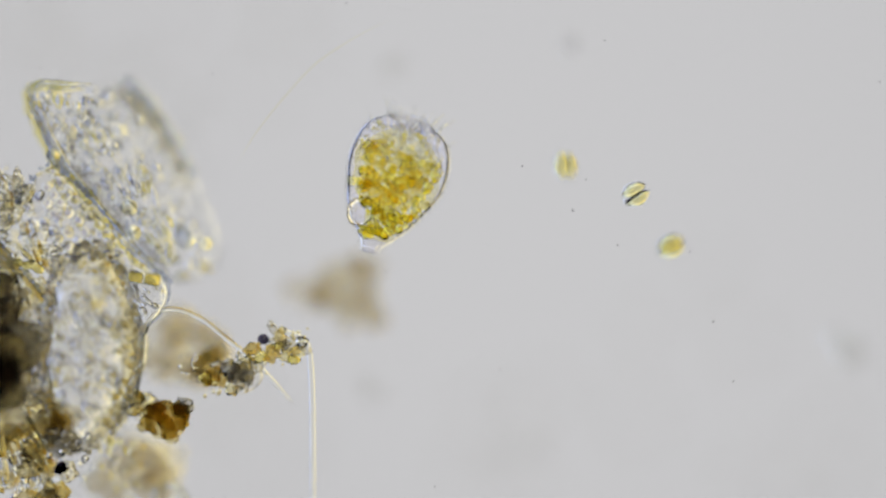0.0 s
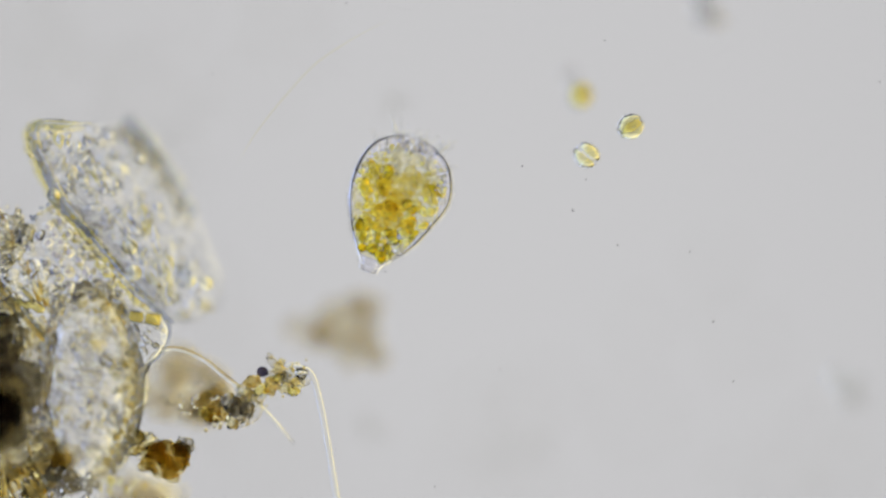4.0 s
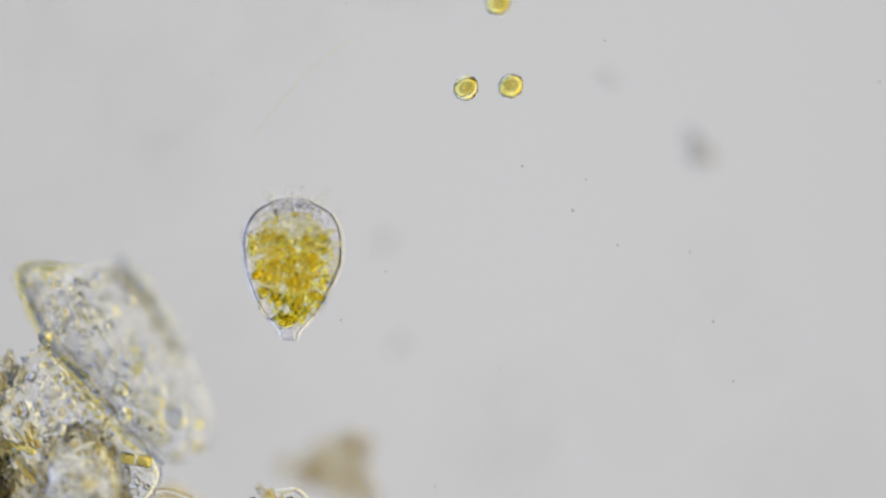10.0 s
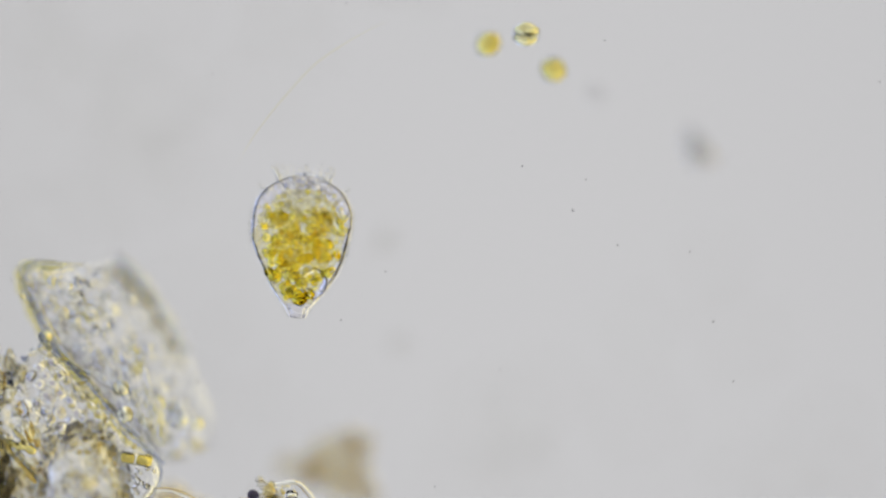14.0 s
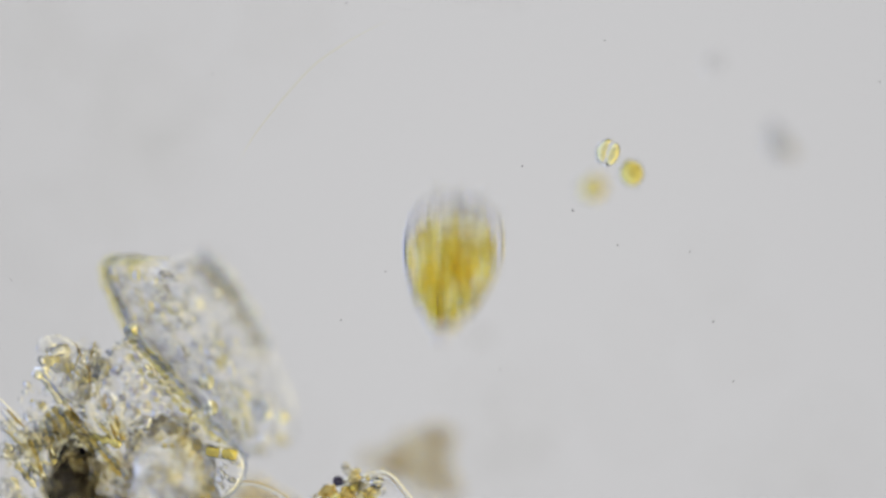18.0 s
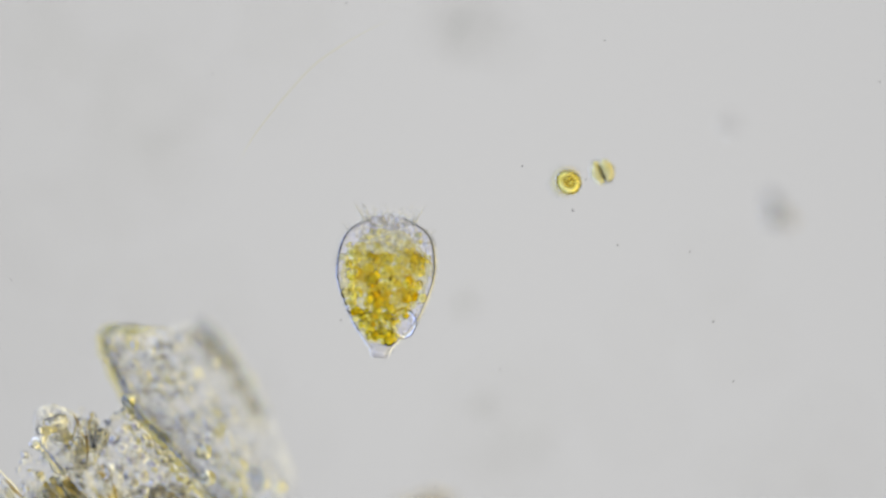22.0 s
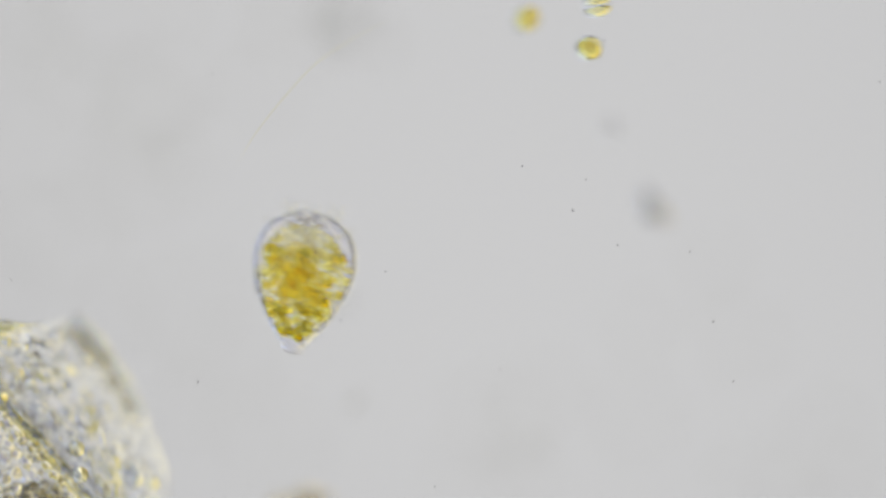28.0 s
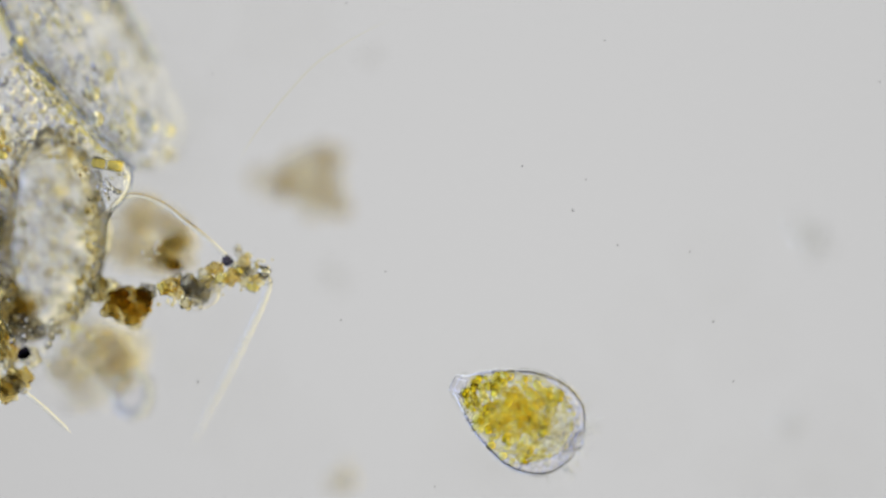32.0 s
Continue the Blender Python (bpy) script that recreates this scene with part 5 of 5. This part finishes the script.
    # the algae, whirled about in its current
    whirl = [
    [(0, 1125, 344), (0.1, 1162, 324), (0.2, 1153, 309), (0.3, 1073, 410), (0.4, 1124, 508), (0.6, 1316, 460), (0.8, 1356, 288), (0.9, 1320, 208), (1, 1215, 145), (1.1, 1150, 225), (1.2, 1048, 252), (1.4, 1216, 468), (1.5, 1260, 420), (1.6, 1280, 348), (1.7, 1240, 268), (1.8, 1176, 216), (1.9, 1112, 200), (2, 1073, 196), (2.1, 1024, 288), (2.2, 1064, 340), (2.3, 1156, 380), (2.4, 1196, 320), (2.7, 1251, 268), (3, 1123, 211), (3.3, 1065, 299), (3.6, 1219, 300), (3.9, 1161, 215), (4.2, 1033, 274), (4.5, 1088, 328), (4.7, 1156, 336), (4.8, 1160, 300), (5, 1125, 245), (5.2, 1136, 128), (5.3, 1144, 68), (5.7, 848, 284), (5.8, 1004, 356), (6, 1225, 262), (6.2, 1252, 136), (6.3, 1228, 52), (6.5, 1180, -60), (6.7, 899, 235), (6.8, 889, 289), (7, 1078, 165), (7.2, 969, 165), (7.3, 975, 241), (7.5, 1044, 196), (8, 1043, 291), (8.3, 1068, 92), (8.6, 956, 272), (8.8, 940, 134), (9, 889, 327), (9.2, 1016, 315), (9.3, 1002, 278), (9.5, 876, 368), (9.7, 971, 303), (9.8, 965, 256), (10, 904, 153), (10.2, 891, 252), (10.3, 872, 212), (10.5, 952, 408), (10.7, 1078, 313), (10.8, 1078, 231), (11, 1013, 90), (11.2, 930, -20), (11.3, 841, 16), (11.5, 772, 304), (11.7, 955, 379), (11.8, 1016, 412), (12, 1132, 340), (12.2, 1155, 231), (12.3, 1146, 181), (12.5, 1064, 92), (12.7, 854, 216), (12.8, 889, 336), (13, 917, 388), (13.2, 1031, 357), (13.4, 1060, 228), (13.7, 1111, 180), (14, 978, 127), (14.3, 915, 219), (14.6, 1065, 224), (14.9, 1002, 143), (15.2, 869, 206), (15.5, 920, 264), (15.7, 948, 188), (15.8, 924, 144), (16, 878, 165), (16.3, 812, 156), (16.6, 916, 256), (16.8, 1047, 266), (17, 1134, 142), (17.2, 1080, 8), (17.3, 1020, -10), (17.5, 880, 120), (17.7, 1037, 247), (17.8, 1097, 256), (18, 1115, 308), (18.2, 1210, 412), (18.3, 1258, 365), (18.5, 1272, 280), (18.7, 1252, 122), (18.8, 1173, 68), (19, 1056, 58), (19.2, 986, 212), (19.3, 1006, 219), (19.5, 1044, 316), (19.7, 1076, 375), (19.8, 1097, 355), (20, 1089, 327), (20.2, 1054, 247), (20.3, 1010, 235), (20.5, 976, 340), (20.7, 1031, 371), (20.8, 1029, 371), (21, 1165, 380), (21.2, 1157, 266), (21.3, 1136, 208), (21.5, 1016, 132), (21.7, 860, 249), (21.8, 938, 373), (22, 1065, 305), (22.2, 1047, 280), (22.3, 1043, 227), (22.5, 971, 115), (22.7, 836, 220), (22.9, 880, 328), (23, 975, 320), (23.2, 1048, 320), (23.3, 1060, 260), (23.5, 1008, 308), (23.7, 988, 224), (23.8, 948, 244), (24, 963, 340), (24.2, 1124, 444), (24.3, 1168, 464), (24.4, 1200, 448), (24.7, 1260, 415), (25, 1137, 378), (25.3, 1084, 485), (25.6, 1244, 506), (25.9, 1191, 440), (26.2, 1068, 518), (26.5, 1128, 592), (26.6, 1176, 632), (26.8, 1216, 552), (27, 1207, 486), (27.1, 1172, 412), (27.2, 1148, 340), (27.4, 1152, 240), (27.7, 1168, 108), (27.9, 1124, 20), (28, 1058, 10), (28.1, 888, 104), (28.2, 784, 268), (28.3, 840, 228), (28.6, 1068, 188), (28.8, 1164, 312), (29, 977, 485), (29.2, 1028, 488), (29.5, 1068, 464), (29.7, 1184, 380), (30, 1270, 272), (30.2, 1304, 88), (30.4, 1440, -120), (31, 1490, -8), (31.2, 1516, 12), (32, 1620, -60)],
    [(0, 1186, 436), (0.1, 1265, 375), (0.2, 1277, 299), (0.3, 1147, 274), (0.4, 1056, 408), (0.6, 1208, 440), (0.8, 1268, 336), (0.9, 1260, 280), (1, 1222, 240), (1.1, 1000, 300), (1.2, 1012, 388), (1.4, 1116, 476), (1.5, 1188, 492), (1.6, 1256, 448), (1.7, 1280, 376), (1.8, 1284, 300), (1.9, 1264, 236), (2, 1250, 170), (2.1, 1144, 136), (2.2, 1016, 168), (2.3, 1016, 348), (2.4, 1100, 408), (2.7, 1159, 349), (3, 1034, 286), (3.3, 979, 366), (3.6, 1137, 361), (3.9, 1082, 268), (4.2, 957, 321), (4.5, 1016, 368), (4.7, 1196, 420), (4.8, 1236, 352), (5, 1220, 221), (5.2, 1200, 72), (5.3, 1200, 8), (5.7, 900, 248), (5.8, 1004, 284), (6, 1167, 183), (6.2, 1168, 72), (6.3, 1124, 8), (6.5, 1120, -40), (6.7, 821, 82), (6.8, 1002, 237), (7, 1168, 285), (7.2, 1146, 103), (7.3, 1045, 76), (7.5, 896, 88), (8, 929, 206), (8.3, 984, 188), (8.6, 860, 296), (8.8, 866, 190), (9, 813, 287), (9.2, 1051, 247), (9.3, 988, 204), (9.5, 924, 300), (9.7, 928, 237), (9.8, 903, 210), (10, 824, 156), (10.2, 854, 196), (10.3, 806, 204), (10.5, 912, 384), (10.7, 1037, 332), (10.8, 1043, 268), (11, 996, 138), (11.2, 913, 14), (11.3, 831, 54), (11.5, 728, 324), (11.7, 971, 412), (11.8, 1049, 421), (12, 1155, 327), (12.2, 1177, 247), (12.3, 1177, 214), (12.5, 1112, 144), (12.7, 924, 173), (12.8, 866, 245), (13, 988, 362), (13.2, 1035, 280), (13.4, 1008, 160), (13.7, 1061, 113), (14, 930, 62), (14.3, 870, 154), (14.6, 1022, 161), (14.9, 962, 80), (15.2, 831, 145), (15.5, 884, 204), (15.7, 880, 214), (15.8, 891, 202), (16, 822, 138), (16.3, 792, 92), (16.6, 880, 216), (16.8, 1047, 221), (17, 1104, 127), (17.2, 1066, 23), (17.3, 1000, 0), (17.5, 828, 136), (17.7, 979, 235), (17.8, 1056, 291), (18, 1075, 271), (18.2, 1212, 346), (18.3, 1237, 309), (18.5, 1216, 252), (18.7, 1190, 128), (18.8, 1130, 105), (19, 1052, 115), (19.2, 948, 266), (19.3, 1016, 276), (19.5, 1012, 360), (19.7, 1045, 421), (19.8, 1109, 414), (20, 1158, 316), (20.2, 1076, 188), (20.3, 990, 173), (20.5, 985, 294), (20.7, 1068, 330), (20.8, 1058, 410), (21, 1132, 413), (21.2, 1161, 309), (21.3, 1153, 237), (21.5, 1020, 136), (21.7, 891, 223), (21.8, 909, 313), (22, 1006, 323), (22.2, 1027, 221), (22.3, 986, 190), (22.5, 897, 145), (22.7, 792, 156), (22.9, 848, 272), (23, 905, 322), (23.2, 1012, 260), (23.3, 992, 252), (23.5, 964, 284), (23.7, 956, 272), (23.8, 972, 288), (24, 990, 370), (24.2, 1156, 500), (24.3, 1228, 480), (24.4, 1260, 424), (24.7, 1315, 390), (25, 1187, 352), (25.3, 1129, 458), (25.6, 1283, 477), (25.9, 1225, 410), (26.2, 1097, 487), (26.5, 1152, 560), (26.6, 1184, 556), (26.8, 1140, 520), (27, 1138, 492), (27.1, 1108, 444), (27.2, 1104, 384), (27.4, 1108, 288), (27.7, 1136, 168), (27.9, 1096, 96), (28, 1042, 87), (28.1, 896, 196), (28.2, 812, 336), (28.3, 856, 300), (28.6, 1064, 256), (28.8, 1132, 372), (29, 996, 520), (29.2, 1012, 508), (29.5, 1092, 484), (29.7, 1196, 392), (30, 1290, 255), (30.2, 1320, 76), (30.4, 1470, -150), (31, 1560, -70), (31.2, 1580, -60), (32, 1660, -100)],
    [(0, 1002, 293), (0.1, 1060, 410), (0.2, 1147, 443), (0.3, 1172, 468), (0.4, 1228, 464), (0.6, 1336, 352), (0.8, 1288, 188), (0.9, 1208, 144), (1, 1060, 180), (1.1, 1040, 355), (1.2, 1124, 408), (1.4, 1176, 372), (1.5, 1136, 384), (1.6, 1148, 372), (1.7, 1148, 360), (1.8, 1156, 340), (1.9, 1180, 316), (2, 1201, 267), (2.1, 1164, 220), (2.2, 1100, 192), (2.3, 1044, 260), (2.4, 1032, 364), (2.7, 1102, 293), (3, 989, 216), (3.3, 945, 285), (3.6, 1115, 266), (3.9, 1071, 162), (4.2, 958, 201), (4.5, 1028, 236), (4.7, 1080, 448), (4.8, 1148, 444), (5, 1241, 364), (5.2, 1276, 220), (5.3, 1288, 160), (5.7, 800, 200), (5.8, 864, 80), (6, 1014, 290), (6.2, 1076, 212), (6.3, 1076, 152), (6.5, 1020, 56), (6.7, 930, 82), (6.8, 885, 107), (7, 998, 325), (7.2, 1118, 285), (7.3, 1150, 227), (7.5, 1144, 88), (8, 816, 160), (8.3, 1080, 332), (8.6, 1104, 224), (8.8, 1076, 80), (9, 846, 78), (9.2, 864, 377), (9.3, 950, 437), (9.5, 1076, 364), (9.7, 1084, 179), (9.8, 1037, 109), (10, 882, 4), (10.2, 744, 332), (10.3, 876, 375), (10.5, 1028, 316), (10.7, 1006, 208), (10.8, 942, 169), (11, 841, 144), (11.2, 755, 74), (11.3, 705, 208), (11.5, 928, 308), (11.7, 880, 260), (11.8, 899, 445), (12, 1082, 447), (12.2, 1132, 307), (12.3, 1122, 233), (12.5, 1020, 108), (12.7, 854, 278), (12.8, 915, 334), (13, 954, 342), (13.2, 975, 266), (13.4, 928, 148), (13.7, 988, 114), (14, 865, 75), (14.3, 812, 180), (14.6, 972, 199), (14.9, 919, 131), (15.2, 796, 208), (15.5, 856, 280), (15.7, 938, 254), (15.8, 936, 210), (16, 860, 133), (16.3, 728, 128), (16.6, 908, 228), (16.8, 992, 258), (17, 1046, 170), (17.2, 990, 52), (17.3, 930, 21), (17.5, 856, 192), (17.7, 971, 194), (17.8, 1012, 289), (18, 1056, 331), (18.2, 1186, 388), (18.3, 1208, 351), (18.5, 1192, 292), (18.7, 1157, 161), (18.8, 1087, 128), (19, 1010, 125), (19.2, 971, 202), (19.3, 965, 194), (19.5, 988, 408), (19.7, 1091, 421), (19.8, 1115, 386), (20, 1091, 322), (20.2, 1023, 229), (20.3, 955, 212), (20.5, 980, 288), (20.7, 1029, 375), (20.8, 1058, 437), (21, 1161, 376), (21.2, 1097, 256), (21.3, 1064, 194), (21.5, 896, 168), (21.7, 932, 320), (21.8, 977, 315), (22, 1003, 320), (22.2, 992, 280), (22.3, 981, 235), (22.5, 901, 150), (22.7, 792, 236), (22.9, 860, 300), (23, 945, 320), (23.2, 992, 312), (23.3, 1004, 300), (23.5, 1028, 300), (23.7, 980, 164), (23.8, 888, 192), (24, 1005, 384), (24.2, 1076, 488), (24.3, 1140, 512), (24.4, 1184, 468), (24.7, 1244, 435), (25, 1121, 397), (25.3, 1068, 503), (25.6, 1228, 523), (25.9, 1175, 457), (26.2, 1052, 535), (26.5, 1112, 608), (26.6, 1164, 600), (26.8, 1128, 572), (27, 1104, 520), (27.1, 1076, 468), (27.2, 1056, 412), (27.4, 1056, 304), (27.7, 1068, 152), (27.9, 1016, 44), (28, 935, 28), (28.1, 760, 232), (28.2, 620, 348), (28.3, 644, 256), (28.6, 828, 84), (28.8, 968, 80), (29, 1085, 175), (29.2, 1188, 280), (29.5, 1276, 528), (29.7, 1380, 488), (30, 1492, 332), (30.2, 1532, 124), (30.4, 1700, -100), (31, 1640, -60), (31.2, 1660, -60), (32, 1700, -90)],
    ]
    # how each lies: seconds, how far its flat side turns up, the way its two halves lie apart
    tumble = [
        [(0, 15, 120), (1, 5, 90), (2, 10, 120), (5, 50, 120), (6, 10, 155), (7, 60, 135), (8, 70, 120), (9, 80, 125), (10, 75, 120), (11, 40, 30), (12, 70, 60), (13, 70, 60), (16, 60, 60),
         (17, 30, 10), (18, 75, 10), (19, 0, 90), (20, 80, 60), (21, 80, 40), (22, 20, 20), (23, 50, 20), (24, 10, 20), (27, 0, 20), (28, 5, 100), (29, 40, 120), (30, 10, 145), (32, 20, 145)],
        [(0, 45, 110), (1, 60, 45), (2, 0, 90), (5, 0, 15), (6, 60, -45), (7, 5, -40), (8, 60, -60), (9, 0, 0), (10, 60, -60), (12, 60, -60), (13, 20, -100), (16, 60, -60), (17, 80, -40),
         (18, 0, -20), (19, 75, 0), (20, 0, 10), (21, 30, 60), (22, 85, 50), (23, 10, 30), (24, 75, 30), (27, 75, 40), (28, 60, 60), (29, 20, 100), (30, 10, 145), (32, 20, 145)],
        [(0, 30, 0), (1, 10, -45), (2, 85, -30), (5, 85, 0), (7, 85, 0), (8, 0, 0), (9, 0, -66), (10, 85, -55), (11, 88, -55), (12, 45, -55), (13, 85, -55), (32, 85, -40)]]
    depths = [
        [(0, 0.0), (10, 0.05), (11, 0.3), (12, 0.4), (13, 0.7), (15.5, 0.45), (16, 0.4), (17, 0.05), (18, 0.5), (19, 0.05), (20, 0.2), (21, 0.5), (22, 0.3), (23, 0.4), (24, 0.1), (26.5, 0.0), (32, 0.0)],
        [(0, 0.3), (1, 0.1), (5, 0.0), (6, 0.1), (7, 0.0), (8, 0.15), (10, 0.0), (11, 0.05), (12, 0.5), (13, 0.3), (16, 0.1), (17, 0.5), (18, 0.15), (19, 0.4), (20, 0.05), (21, 0.15), (22, 0.0), (23, 0.3),
         (24, 0.6), (27, 0.4), (28, 0.2), (29, 0.0), (32, 0.0)],
        [(0, -0.3), (2, -0.55), (5, -1.3), (6, -0.8), (8, -0.3), (9, 0.0), (10, -0.3), (12, -0.1), (13, -0.6), (16, -0.8), (17, -1.5), (18, -1.7), (20, -0.8), (24, -1.3), (27, -1.7), (28, -1.0), (30, -0.55), (32, -0.5)]]
    for ob, path, lies, depth in zip(ALGAE, whirl, tumble, depths):
        rows = []
        for t in TENTHS:
            u, v = glide(path, t, True)
            up, apart = glide(lies, t)
            rows.append((t, pose(*(at(u, v) + ride[t]), 0, up, apart)))
            rows[-1][1].translation.z = RAISED[t] + glide(depth, t)[0]
        walk(ob, rows)

    # the thread sways and the cluster turns a little
    walk(SWAYING, [(t, pose(*at(u, v, 0), max(0, -a) * 1.4, 0, a)) for t, u, v, a in [
        (0, 535, 600, 0), (2, 538, 598, 3), (4.5, 540, 580, 12), (6, 540, 569, 22), (7.5, 540, 562, 24), (8, 540, 556, 25), (9, 534, 550, 28), (13, 534, 540, 30), (15.5, 534, 530, 31),
        (17.5, 538, 527, 33), (18.5, 543, 538, 32), (24, 535, 610, 0), (30, 538, 690, -26), (32, 538, 692, -28)]])
    walk(CLUSTER, [(t, pose(*at(u, v, 0), 0, 0, a)) for t, u, v, a in [
        (0, 535, 600, 0), (5, 530, 578, 3), (6, 527, 570, 4), (9, 530, 564, 4), (13, 531, 556, 3), (15.5, 531, 546, 2), (17.5, 531, 537, 2), (18.5, 533, 548, 2), (24, 532, 620, -4), (30, 536, 676, -12), (32, 536, 678, -12)]])
    walk(SPECK, [(t, pose(*at(u, v, -1.4))) for t, u, v in [
        (0, 1015, 72), (1, 1014, 90), (2, 1011, 77), (5, 1014, 20), (6, 1034, -116), (7, 1029, -96), (9, 1070, -176), (10, 1095, -186), (12, 1090, -181), (13, 1060, -146),
        (16, 1144, -213), (17, 1165, -218), (18, 1140, -205), (19, 1104, -181), (21, 1120, -194), (23, 1214, -234), (28, 1185, -208), (32, 1200, -220)]])


motions()
